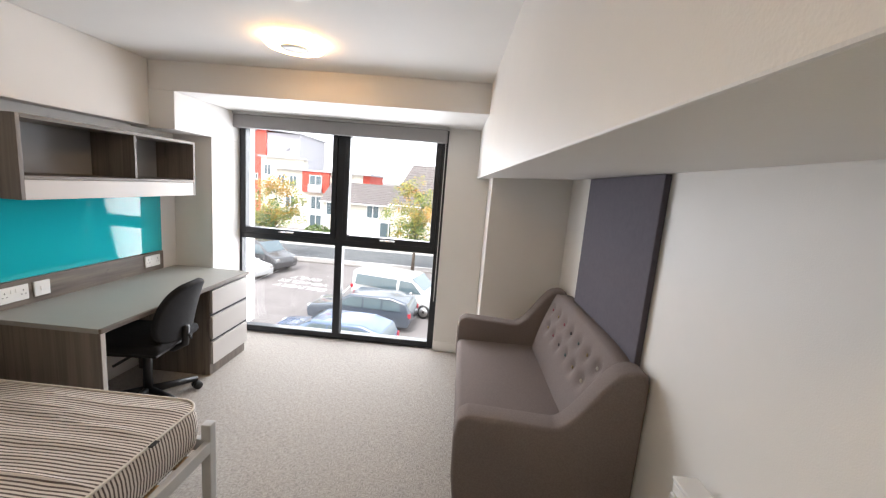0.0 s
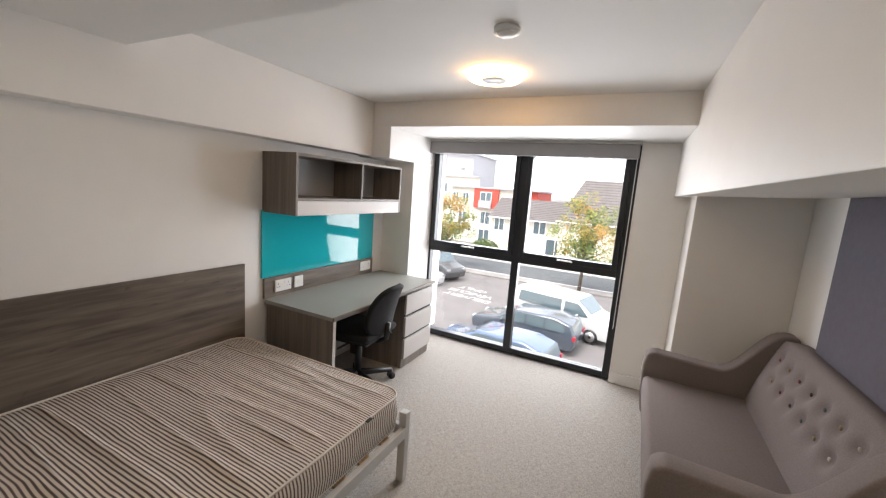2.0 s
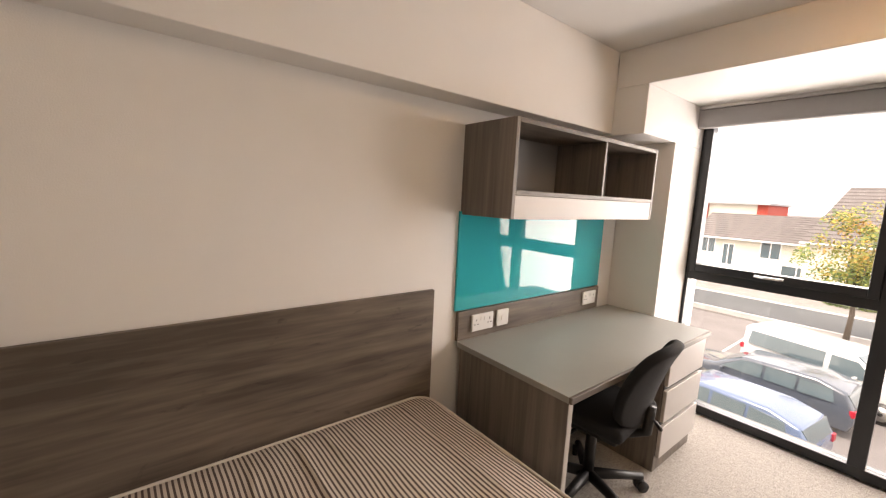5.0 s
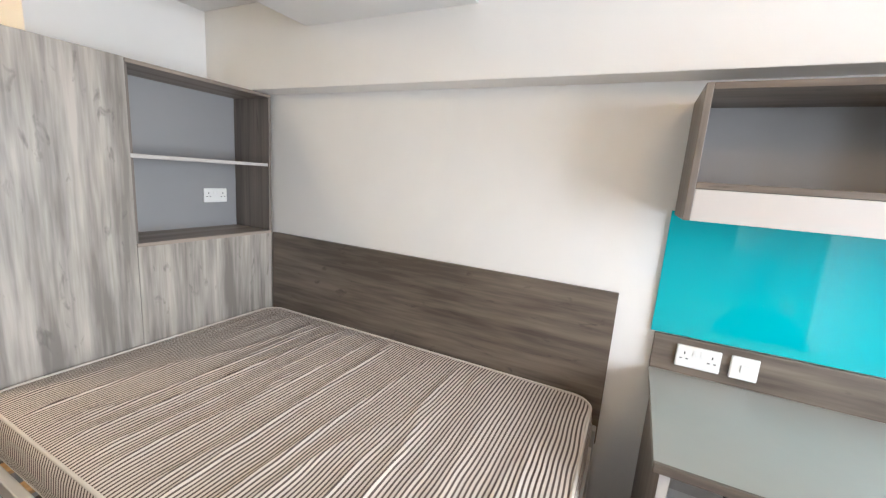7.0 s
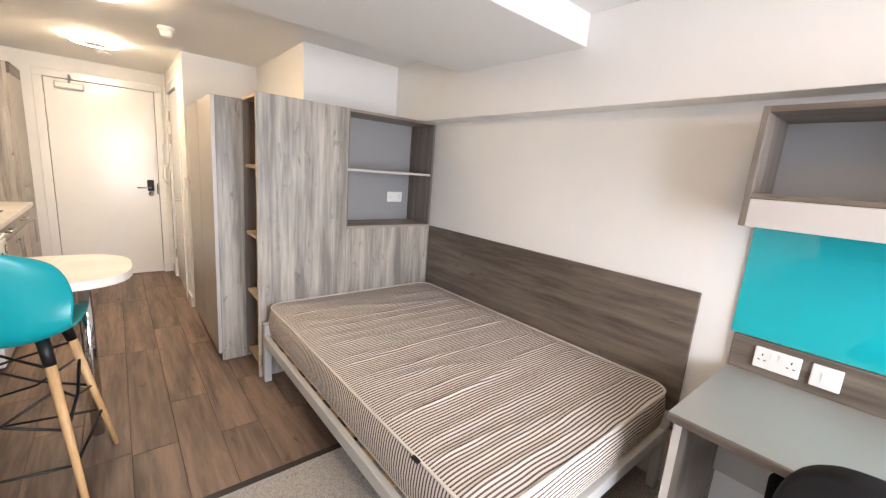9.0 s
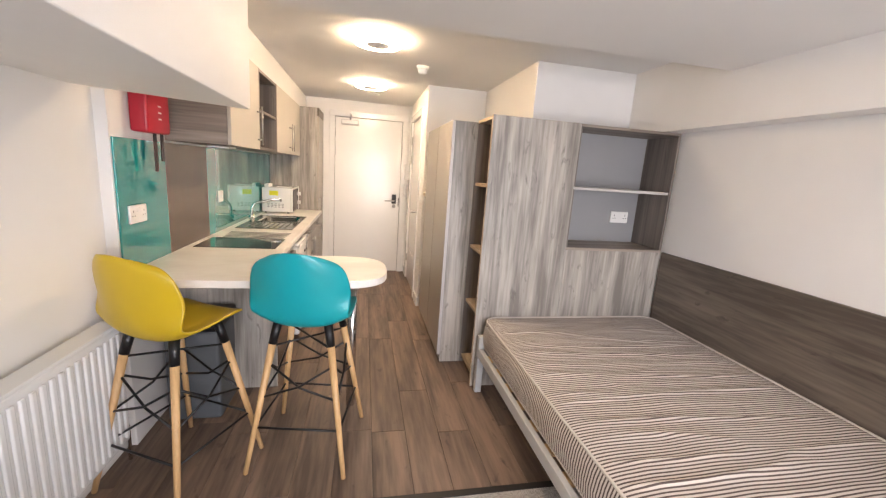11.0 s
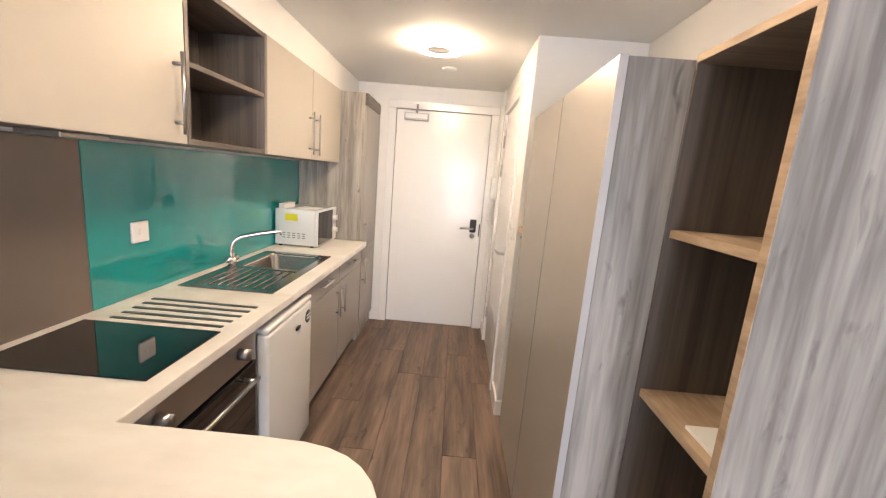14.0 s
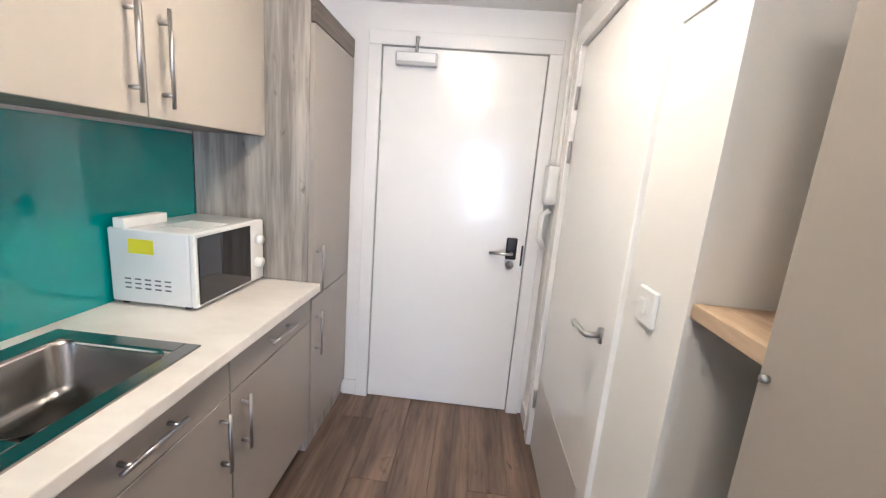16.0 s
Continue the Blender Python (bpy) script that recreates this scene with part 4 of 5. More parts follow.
# ---- bar stools ----
def bar_stool(material, colour):
    s = thing("bar_stool", (0, 0, 0), colour + " plastic bucket bar stool with beech legs", "bar stool", "bar stools")
    prof = [(0.215, 0.725), (0.175, 0.738), (0.08, 0.728), (-0.03, 0.700), (-0.11, 0.690), (-0.165, 0.715), (-0.200, 0.775), (-0.222, 0.86), (-0.236, 0.94), (-0.246, 1.01), (-0.252, 1.055), (-0.254, 1.074)]
    half = [0.155, 0.195, 0.210, 0.214, 0.214, 0.216, 0.222, 0.226, 0.221, 0.208, 0.182, 0.145]
    lift = [0.010, 0.020, 0.036, 0.052, 0.062, 0.060, 0.044, 0.014, -0.012, -0.030, -0.040, -0.042]
    bm = bmesh.new()
    rows = []
    nu = 14
    for (y, z), w, up in zip(prof, half, lift):
        k = min(1, max(0, (z - 0.71) / 0.14)) if y < -0.04 else 0
        row = []
        for i in range(nu + 1):
            u = 2 * i / nu - 1
            row.append(bm.verts.new((u * w, y + k * 0.085 * u * u, z + up * abs(u) ** 2.4)))
        rows.append(row)
    for A, B in zip(rows, rows[1:]):
        for i in range(nu):
            bm.faces.new((A[i], A[i + 1], B[i + 1], B[i]))
    ob = put("seat", bm, material, s, smooth=True)
    m1 = ob.modifiers.new("sub", "SUBSURF")
    m1.levels = m1.render_levels = 2
    m2 = ob.modifiers.new("thick", "SOLIDIFY")
    m2.thickness = 0.009
    for sx in (-1, 1):
        for sy in (-1, 1):
            top, foot = Vector((sx * 0.125, sy * 0.115, 0.68)), Vector((sx * 0.228, sy * 0.235, 0.0))
            mid = top.lerp(foot, 0.09)
            tube("leg", [mid, foot], 0.0175, BEECH, s, r2=0.011, n=12)
            tube("socket_cap", [top + Vector((-sx * 0.01, -sy * 0.01, 0.035)), top.lerp(foot, 0.10)], 0.021, BLACK, s, r2=0.019, n=12, label="black plastic leg sleeve")

    def leg(sx, sy, z):
        return Vector((sx * 0.125, sy * 0.115, 0.68)).lerp(Vector((sx * 0.228, sy * 0.235, 0.0)), (0.68 - z) / 0.68)
    lines = []
    for a, b in (((-1, -1), (1, -1)), ((1, -1), (1, 1)), ((1, 1), (-1, 1)), ((-1, 1), (-1, -1))):
        lines.append([leg(*a, 0.22), leg(*b, 0.22)])
        m = (leg(*a, 0.42) + leg(*b, 0.42)) / 2
        lines += [[leg(*a, 0.52), m * 0.97, leg(*b, 0.36)], [leg(*b, 0.52), m * 1.03 - Vector((0, 0, m.z * 0.03)), leg(*a, 0.36)]]
    lines.append([leg(-1, -1, 0.6), leg(1, 1, 0.6)])
    lines.append([leg(1, -1, 0.6), leg(-1, 1, 0.6)])
    tubes("brace", lines, 0.0055, BLACK, s, n=6, label="black wire cross brace and foot rest")
    return s


bar_stool(STOOLTEAL, "teal").matrix_basis = pose(2.355, -3.37, 0, 0, 0, 170)
bar_stool(STOOLYEL, "mustard yellow").matrix_basis = pose(2.90, -3.25, 0, 0, 0, 153)


# ---- sofa ----
def sofa():
    s = thing("sofa", (2.85, -1.25, 0), "taupe fabric two-seat sofa with buttoned back", "sofa")
    x0, x1, y0, y1 = 2.45, 3.236, -1.91, -0.50
    box("base", (x0 + 0.03, y0 + 0.05, 0.14), (x1 - 0.02, y1 - 0.05, 0.30), SOFA, s, bevel=0.02, seg=3)
    box("seat", (x0 + 0.005, y0 + 0.115, 0.295), (x1 - 0.16, y1 - 0.115, 0.435), SOFA, s, bevel=0.035, seg=4)
    # back cushion leaning against the wall, buttoned
    bm = bmesh.new()
    ny, nz = 72, 28
    buttons = []
    for r, z in ((0, 0.76), (1, 0.655)):
        for i in range(7 - r):
            buttons.append((y0 + 0.25 + (i + 0.5 * r) * (y1 - y0 - 0.5) / 6, z))
    G = []
    for k in range(nz + 1):
        v = k / nz
        row = []
        for j in range(ny + 1):
            u = j / ny
            y = y0 + 0.10 + u * (y1 - y0 - 0.20)
            z = 0.42 + 0.45 * v - 0.035 * abs(2 * u - 1) ** 6
            x = x1 - 0.22 + 0.13 * v + 0.06 * max(0, v - 0.85) * 6 * max(0, v - 0.85)
            e = min(u, 1 - u) * (y1 - y0)
            x -= 0.03 * (1 - math.exp(-e / 0.05)) * math.sin(math.pi * min(1, 0.15 + v * 0.85))
            for by, bz in buttons:
                d2 = ((y - by) ** 2 + (z - bz) ** 2) / 0.036 ** 2
                x += 0.03 * math.exp(-d2)
            row.append(bm.verts.new((x, y, z)))
        G.append(row)
    for A, B in zip(G, G[1:]):
        for j in range(ny):
            bm.faces.new((A[j], A[j + 1], B[j + 1], B[j]))
    back = [bm.verts.new((x1, v.co.y, v.co.z)) for v in G[-1]]
    low = [bm.verts.new((x1, v.co.y, 0.3)) for v in G[0]]
    for j in range(ny):
        bm.faces.new((G[-1][j], G[-1][j + 1], back[j + 1], back[j]))
        bm.faces.new((back[j], back[j + 1], low[j + 1], low[j]))
    put("backrest", bm, SOFA, s, smooth=True)
    cols = [(0.45, 0.41, 0.36), (0.28, 0.2, 0.1), (0.04, 0.03, 0.035), (0.25, 0.19, 0.1), (0.2, 0.03, 0.05), (0.18, 0.03, 0.05), (0.07, 0.10, 0.10)]
    mats = [mat("button_cloth", c, 0.8) for c in cols]
    for i, (by, bz) in enumerate(buttons):
        v = (bz - 0.42) / 0.45
        x = x1 - 0.22 + 0.13 * v - 0.03 * math.sin(math.pi * min(1, 0.15 + v * 0.85)) + 0.016
        b = lathe("button", [(0.0, 0.0), (0.009, 0.002), (0.010, 0.005), (0.007, 0.008), (0.0, 0.009)], (0, 0, 0), mats[(i * 3) % 7], s, n=14)
        b.data.transform(Matrix.Translation(Vector((x, by, bz)) - ORG["sofa"]) @ Matrix.Rotation(-math.pi / 2, 4, "Y") @ Matrix.Translation(ORG["sofa"]))
    # arms: low in front, sweeping up to the back
    side = [(x0 + 0.02, 0.15), (x0, 0.30), (x0 - 0.005, 0.50), (x0 + 0.01, 0.575), (x0 + 0.05, 0.60)]
    for i in range(0, 13):
        t = i / 12
        sm = t * t * (3 - 2 * t)
        side.append((x0 + 0.42 + t * 0.29, 0.580 + 0.285 * sm))
    side += [(x1 - 0.06, 0.872), (x1 - 0.01, 0.86), (x1, 0.80), (x1, 0.15)]
    for a, b in ((y0, y0 + 0.12), (y1 - 0.12, y1)):
        prism("arm", side, "y", a, b, SOFA, s, bevel=0.028, seg=4)
    for x in (x0 + 0.07, x1 - 0.1):
        for y in (y0 + 0.08, y1 - 0.08):
            tube("foot", [(x, y, 0), (x, y, 0.15)], 0.014, BEECH, s, r2=0.024, n=12, label="tapered beech foot")


sofa()
box("acoustic_panel", (EX - 0.03, -1.79, 0.0), (EX - 0.002, -0.85, 1.680), ACOUSTIC, bevel=0.003, label="slate purple felt panel on the wall behind sofa", category="wall panel")


# ---- office chair ----
def office_chair():
    c = thing("office_chair", (0, 0, 0), "black fabric swivel office chair at the desk", "office chair")
    bm = bmesh.new()
    nu, nv = 20, 20
    G = []
    for j in range(nv + 1):
        row = []
        for i in range(nu + 1):
            u, v = 2 * i / nu - 1, 2 * j / nv - 1
            k = (abs(u) ** 3.2 + abs(v) ** 3.2) ** (1 / 3.2)
            q = max(abs(u), abs(v)) / k if k else 1
            uu, vv = u * q, v * q
            wy = 0.205 - 0.03 * max(0, v)
            row.append(bm.verts.new((-0.235 + 0.05 * uu * uu - 0.055 * vv - 0.02 * vv * vv, uu * wy, 0.665 + vv * 0.19)))
        G.append(row)
    for A, B in zip(G, G[1:]):
        for i in range(nu):
            bm.faces.new((A[i], A[i + 1], B[i + 1], B[i]))
    b = put("backrest", bm, FABBLK, c, smooth=True)
    md = b.modifiers.new("thick", "SOLIDIFY")
    md.thickness, md.offset = 0.045, 0
    md = b.modifiers.new("soft", "BEVEL")
    md.width, md.segments = 0.015, 3
    box("seat", (-0.21, -0.22, 0.44), (0.23, 0.22, 0.50), FABBLK, c, bevel=0.028, seg=4)
    box("seat_pan", (-0.18, -0.19, 0.415), (0.2, 0.19, 0.439), BLACK, c, bevel=0.01)
    tube("back_stem", [(-0.06, 0, 0.42), (-0.17, 0, 0.40), (-0.235, 0, 0.44), (-0.24, 0, 0.56)], 0.022, BLACK, c)
    tube("column", [(0, 0, 0.10), (0, 0, 0.415)], 0.026, BLACK, c)
    tubes("lever", [[(0, 0.05, 0.40), (0.02, 0.25, 0.39)], [(-0.26, 0.0, 0.5), (-0.3, 0.05, 0.5)]], 0.008, BLACK, c)
    for i in range(5):
        a = 2 * math.pi * i / 5 + 0.3
        e = Vector((math.cos(a) * 0.29, math.sin(a) * 0.29, 0.075))
        tube("foot", [(0, 0, 0.11), e], 0.028, BLACK, c, r2=0.018)
        t = Vector((-math.sin(a), math.cos(a), 0))
        p = e + Vector((0, 0, -0.047))
        tubes("castor", [[p - t * 0.025, p - t * 0.006], [p + t * 0.006, p + t * 0.025]], 0.028, BLACK, c, n=14)
    return c


office_chair().matrix_basis = pose(0.485, -1.19, 0, 0, 0, 186)

# ---- outside ----
GZ = -4.85
TARMAC = mat("pale_paving_tarmac", (0.20, 0.18, 0.175), 0.9, var=0.25, scale=0.6, bump=0.2, bscale=60)
ROADM = mat("grey_asphalt", (0.10, 0.105, 0.11), 0.85, var=0.2, scale=0.5, bump=0.2, bscale=60)
PAVE = mat("concrete_paving", (0.27, 0.25, 0.235), 0.9, var=0.2, scale=0.8)
LINE = mat("white_road_paint", (0.65, 0.64, 0.62), 0.8, var=0.25, scale=9)
REDR = mat("red_render", (0.50, 0.075, 0.05), 0.8, var=0.08, scale=1)
CREAM = mat("cream_render", (0.66, 0.62, 0.53), 0.85, var=0.06, scale=0.7)
GREYR = mat("pale_grey_cladding", (0.42, 0.41, 0.43), 0.7, var=0.06, scale=0.7)
TILE = mat("grey_brown_roof_tile", (0.17, 0.15, 0.145), 0.85, var=0.25, scale=2.0, stretch=(1, 1, 3))
PANE = mat("dark_window_glass", (0.10, 0.14, 0.16), 0.08, var=0.2, scale=0.5, coat=0.5)
LEAFY = mat("yellow_green_leaf", (0.36, 0.30, 0.05), 0.6, dark=(0.15, 0.19, 0.04), scale=1.4)
LEAFO = mat("orange_leaf", (0.52, 0.26, 0.05), 0.6, dark=(0.34, 0.23, 0.05), scale=1.4)
LEAFG = mat("green_leaf", (0.13, 0.18, 0.04), 0.6, dark=(0.07, 0.115, 0.03), scale=1.4)
BARK = mat("grey_brown_bark", (0.14, 0.11, 0.085), 0.95, var=0.35, scale=12, stretch=(3, 3, 0.5), bump=0.5, bscale=30)
box("ground", (-900, 0.6, GZ - 0.5), (900, 1500, GZ), TARMAC, bevel=0, **st)
box("road", (-300, 26.0, GZ), (300, 31.6, GZ + 0.012), ROADM, bevel=0, **st)
box("pavement_near", (-300, 24.6, GZ), (300, 25.85, GZ + 0.11), PAVE, bevel=0.02, **st)
box("kerb_near", (-300, 25.85, GZ), (300, 26.0, GZ + 0.12), LINE, bevel=0.02, **st)
box("kerb_far", (-300, 31.6, GZ), (300, 31.75, GZ + 0.12), LINE, bevel=0.02, **st)
box("pavement_far", (-300, 31.75, GZ), (300, 38.0, GZ + 0.11), PAVE, bevel=0.02, **st)
box("wall_facade_outside", (-9, WY + 0.3, GZ), (-0.2, 0.6, 5), CREAM, bevel=0, **st)
box("wall_facade_outside_right", (3.6, WY + 0.3, GZ), (12, 0.6, 5), CREAM, bevel=0, **st)
boxes("wall_facade_outside_mid", [((-0.2, WY + 0.3, GZ), (3.6, 0.6, -0.45)), ((-0.2, WY + 0.3, 2.06), (3.6, 0.6, 5))], CREAM, **st)


def bay_writing(text, x, y):
    cu = bpy.data.curves.new("road_writing", "FONT")
    cu.body, cu.size, cu.align_x, cu.extrude = text, 0.75, "CENTER", 0.003
    cu.materials.append(LINE)
    o = new("road_writing", cu)
    o.location, o.rotation_euler = (x, y, GZ + 0.008), (0, 0, radians(172))
    o.scale = (1.0, 1.1, 1)
    tagged(o, "white painted parking words on the tarmac", "road marking")


bay_writing("DELIVERY", -6.4, 18.3)
bay_writing("VEHICLES", -6.6, 19.3)
bay_writing("ONLY", -6.8, 20.3)
for x in (-3.9, -9.4):
    box("bay_line", (x, 16.6, GZ), (x + 0.1, 21.5, GZ + 0.006), LINE, bevel=0, label="white painted bay line on the tarmac", category="road marking")


def vehicle(name, label, paint, L, W, Hh, shape, windows, wheels, m, r=0.32):
    """A vehicle along +x: shape is the side outline, windows are side-glass outlines, wheels their places."""
    v = thing(name, (0, 0, 0), label, "van" if "van" in name else "car", "parked vehicles")
    body = mat(name + "_paint", paint, 0.25, 0.1, var=0.03, coat=0.8)
    bm = bmesh.new()
    belt = Hh * 0.55
    prev = None
    secs = []
    for s in (-1, -0.9, 0.9, 1):
        row = []
        for x, z in shape:
            tuck = max(0, (z - belt) / (Hh - belt)) * 0.16
            edge = 0.05 if abs(s) == 1 else 0
            row.append(bm.verts.new((x * (1 - 0.02 * (abs(s) == 1)), s * (W / 2 - tuck), z - edge * (z > belt))))
        secs.append(row)
    for A, B in zip(secs, secs[1:]):
        for i in range(len(A)):
            j = (i + 1) % len(A)
            bm.faces.new((A[i], A[j], B[j], B[i]))
    bm.faces.new(secs[0])
    bm.faces.new(secs[-1][::-1])
    put("body", bm, body, v, bevel=0.05, seg=3)
    for s in (-1, 1):
        for w in windows:
            bm = bmesh.new()
            vs = []
            for x, z in w:
                tuck = max(0, (z - belt) / (Hh - belt)) * 0.16
                vs.append(bm.verts.new((x, s * (W / 2 - tuck + 0.006), z - 0.03)))
            f = bm.faces.new(vs)
            ex = bmesh.ops.extrude_face_region(bm, geom=[f])
            bmesh.ops.translate(bm, verts=[e for e in ex["geom"] if isinstance(e, bmesh.types.BMVert)], vec=(0, -s * 0.02, 0))
            put("side_window", bm, PANE, v)
    for i in range(len(shape)):
        (xa, za), (xb, zb) = shape[i], shape[(i + 1) % len(shape)]
        if min(za, zb) > belt - 0.12 and abs(za - zb) > 0.3:
            d = Vector((xb - xa, 0, zb - za))
            nrm = Vector((-d.z, 0, d.x)).normalized()
            if nrm.z < 0:
                nrm = -nrm
            bm = bmesh.new()
            q = [Vector((xa, 0, za)) + d * 0.1, Vector((xa, 0, za)) + d * 0.92]
            wa, wb = W / 2 - 0.16 - 0.1 * (za < zb), W / 2 - 0.16 - 0.1 * (zb < za)
            vs = [bm.verts.new(q[0] + nrm * 0.012 + Vector((0, wa, 0))), bm.verts.new(q[0] + nrm * 0.012 - Vector((0, wa, 0))), bm.verts.new(q[1] + nrm * 0.012 - Vector((0, wb, 0))), bm.verts.new(q[1] + nrm * 0.012 + Vector((0, wb, 0)))]
            f = bm.faces.new(vs)
            ex = bmesh.ops.extrude_face_region(bm, geom=[f])
            bmesh.ops.translate(bm, verts=[e for e in ex["geom"] if isinstance(e, bmesh.types.BMVert)], vec=-nrm * 0.03)
            put("screen", bm, PANE, v, label="windscreen glass")
    for x in wheels:
        for s in (-1, 1):
            wy = s * (W / 2 - 0.1)
            w = tube("wheel", [(x, wy - 0.11, r), (x, wy + 0.115, r)], r, BLACK, v, n=24)
            tubes("rim", [[(x, wy + s * 0.10, r), (x, wy + s * 0.125, r)]], r * 0.66, STEEL, v, n=20)
            tubes("hub", [[(x, wy + s * 0.124, r), (x, wy + s * 0.13, r)]], r * 0.2, BLACK, v, n=10)
    xr = min(p[0] for p in shape)
    xf = max(p[0] for p in shape)
    for s in (-1, 1):
        box("tail_lamp", (xr - 0.01, s * (W / 2 - 0.12) - 0.09, belt - 0.12), (xr + 0.12, s * (W / 2 - 0.12) + 0.09, belt + 0.08), RED, v, bevel=0.02)
        box("head_lamp", (xf - 0.22, s * (W / 2 - 0.22) - 0.14, belt - 0.22), (xf + 0.005, s * (W / 2 - 0.22) + 0.14, belt - 0.06), CHROME, v, bevel=0.03)
        box("mirror", (xf - L * 0.33, s * (W / 2 + 0.08) - 0.09, belt + 0.02), (xf - L * 0.33 + 0.1, s * (W / 2 + 0.08) + 0.09, belt + 0.16), body, v, bevel=0.03)
    v.matrix_basis = m
    return v


wagon = [(-2.3, 0.25), (2.3, 0.25), (2.35, 0.6), (2.2, 0.8), (1.15, 0.97), (0.35, 1.43), (-1.5, 1.47), (-2.15, 1.3), (-2.35, 0.9), (-2.38, 0.5)]
wagw = [[(0.95, 0.97), (0.35, 1.36), (-0.2, 1.38), (-0.2, 0.97)], [(-0.28, 0.97), (-0.28, 1.38), (-1.05, 1.38), (-1.05, 0.97)], [(-1.12, 0.97), (-1.12, 1.38), (-1.85, 1.33), (-1.95, 0.99)]]
vehicle("estate_car", "dark blue-grey estate car parked on the tarmac", (0.07, 0.085, 0.11), 4.7, 1.8, 1.47, wagon, wagw, (1.42, -1.3), pose(-1.65, 13.6, GZ, 0, 0, 174))
vehicle("hatchback_car", "blue car parked below the window", (0.10, 0.15, 0.26), 4.7, 1.8, 1.47, wagon, wagw, (1.42, -1.3), pose(-2.0, 10.1, GZ, 0, 0, 172))
van = [(-2.4, 0.3), (2.35, 0.3), (2.45, 0.7), (2.3, 1.0), (1.5, 1.22), (0.75, 1.9), (-2.2, 1.96), (-2.42, 1.8), (-2.45, 0.6)]
vanw = [[(1.4, 1.2), (0.85, 1.7), (0.2, 1.72), (0.2, 1.15)], [(0.05, 1.2), (0.05, 1.74), (-2.15, 1.74), (-2.2, 1.25)]]
vehicle("passenger_van", "white passenger van parked on the tarmac", (0.62, 0.62, 0.62), 4.9, 1.95, 1.97, van, vanw, (1.55, -1.55), pose(-0.25, 15.95, GZ, 0, 0, -14), 0.34)
vehicle("panel_van", "dark grey panel van parked on the tarmac", (0.06, 0.06, 0.065), 4.9, 1.9, 1.85, van, vanw[:1], (1.55, -1.55), pose(-10.9, 22.1, GZ, 0, 0, -22), 0.34)
vehicle("white_car", "white hatchback car parked beside the van", (0.62, 0.62, 0.62), 4.4, 1.8, 1.5, wagon, wagw, (1.42, -1.3), pose(-11.3, 19.6, GZ, 0, 0, -18))


def tree(x, y, height, crown, label):
    rng = random.Random(int(x * 10 + 500))
    t = thing("street_tree", (x, y, GZ), label, "tree", "street trees")
    tips = []
    bm = bmesh.new()
    top = Vector((x, y, GZ + height * 0.42))
    tube_into(bm, [(x, y, GZ), (x + 0.05, y, GZ + height * 0.22), top], 0.13, 10, 0.08)
    for i in range(16):
        a, e = rng.uniform(0, 6.28), rng.uniform(0.25, 1.4)
        d = Vector((math.cos(a) * math.cos(e), math.sin(a) * math.cos(e), math.sin(e)))
        ln = crown * rng.uniform(0.55, 0.95)
        st0 = top - Vector((0, 0, rng.uniform(0, height * 0.12)))
        end = st0 + d * ln * Vector((1, 1, 1.35)).length / 1.95
        tube_into(bm, [st0, st0.lerp(end, 0.5) + Vector((0, 0, -0.1)), end], 0.05, 6, 0.012)
        tips += [end, st0.lerp(end, 0.7)]
    put("trunk", bm, BARK, t, smooth=True)
    cz = GZ + height * 0.66
    bms = [bmesh.new(), bmesh.new(), bmesh.new()]
    clumps = [(p, rng.uniform(0.35, 0.75)) for p in tips]
    for i in range(60):
        a, e, q = rng.uniform(0, 6.28), rng.uniform(-1.2, 1.5), rng.uniform(0.5, 1.02)
        clumps.append((Vector((x + math.cos(a) * math.cos(e) * crown * q, y + math.sin(a) * math.cos(e) * crown * q, cz + math.sin(e) * height * 0.33 * q)), rng.uniform(0.3, 0.6)))
    for c, rad_ in clumps:
        hue = noise.noise(c * 0.7) + 0.25 * (c.z - cz) / crown
        for k in range(75):
            d = Vector((rng.gauss(0, 1), rng.gauss(0, 1), rng.gauss(0, 1))).normalized() * rad_ * rng.random() ** 0.4
            p = c + d
            h = hue + rng.uniform(-0.35, 0.35)
            b = bms[0 if -0.12 < h < 0.28 else 1 if h >= 0.28 else 2]
            u = Vector((rng.gauss(0, 1), rng.gauss(0, 1), rng.gauss(0, 0.6))).normalized()
            w = u.orthogonal().normalized()
            s = rng.uniform(0.05, 0.10)
            b.faces.new([b.verts.new(p + u * s), b.verts.new(p + w * s * 0.55), b.verts.new(p - u * s), b.verts.new(p - w * s * 0.55)])
    for b, mm in zip(bms, (LEAFY, LEAFO, LEAFG)):
        if len(b.faces):
            put("leaves", b, mm, t, kind="stuff")
        else:
            b.free()


tree(-11.6, 25.3, 6.1, 2.3, "autumn street tree with yellow green leaves")
tree(-0.75, 24.3, 6.6, 2.5, "autumn street tree with orange and green leaves")


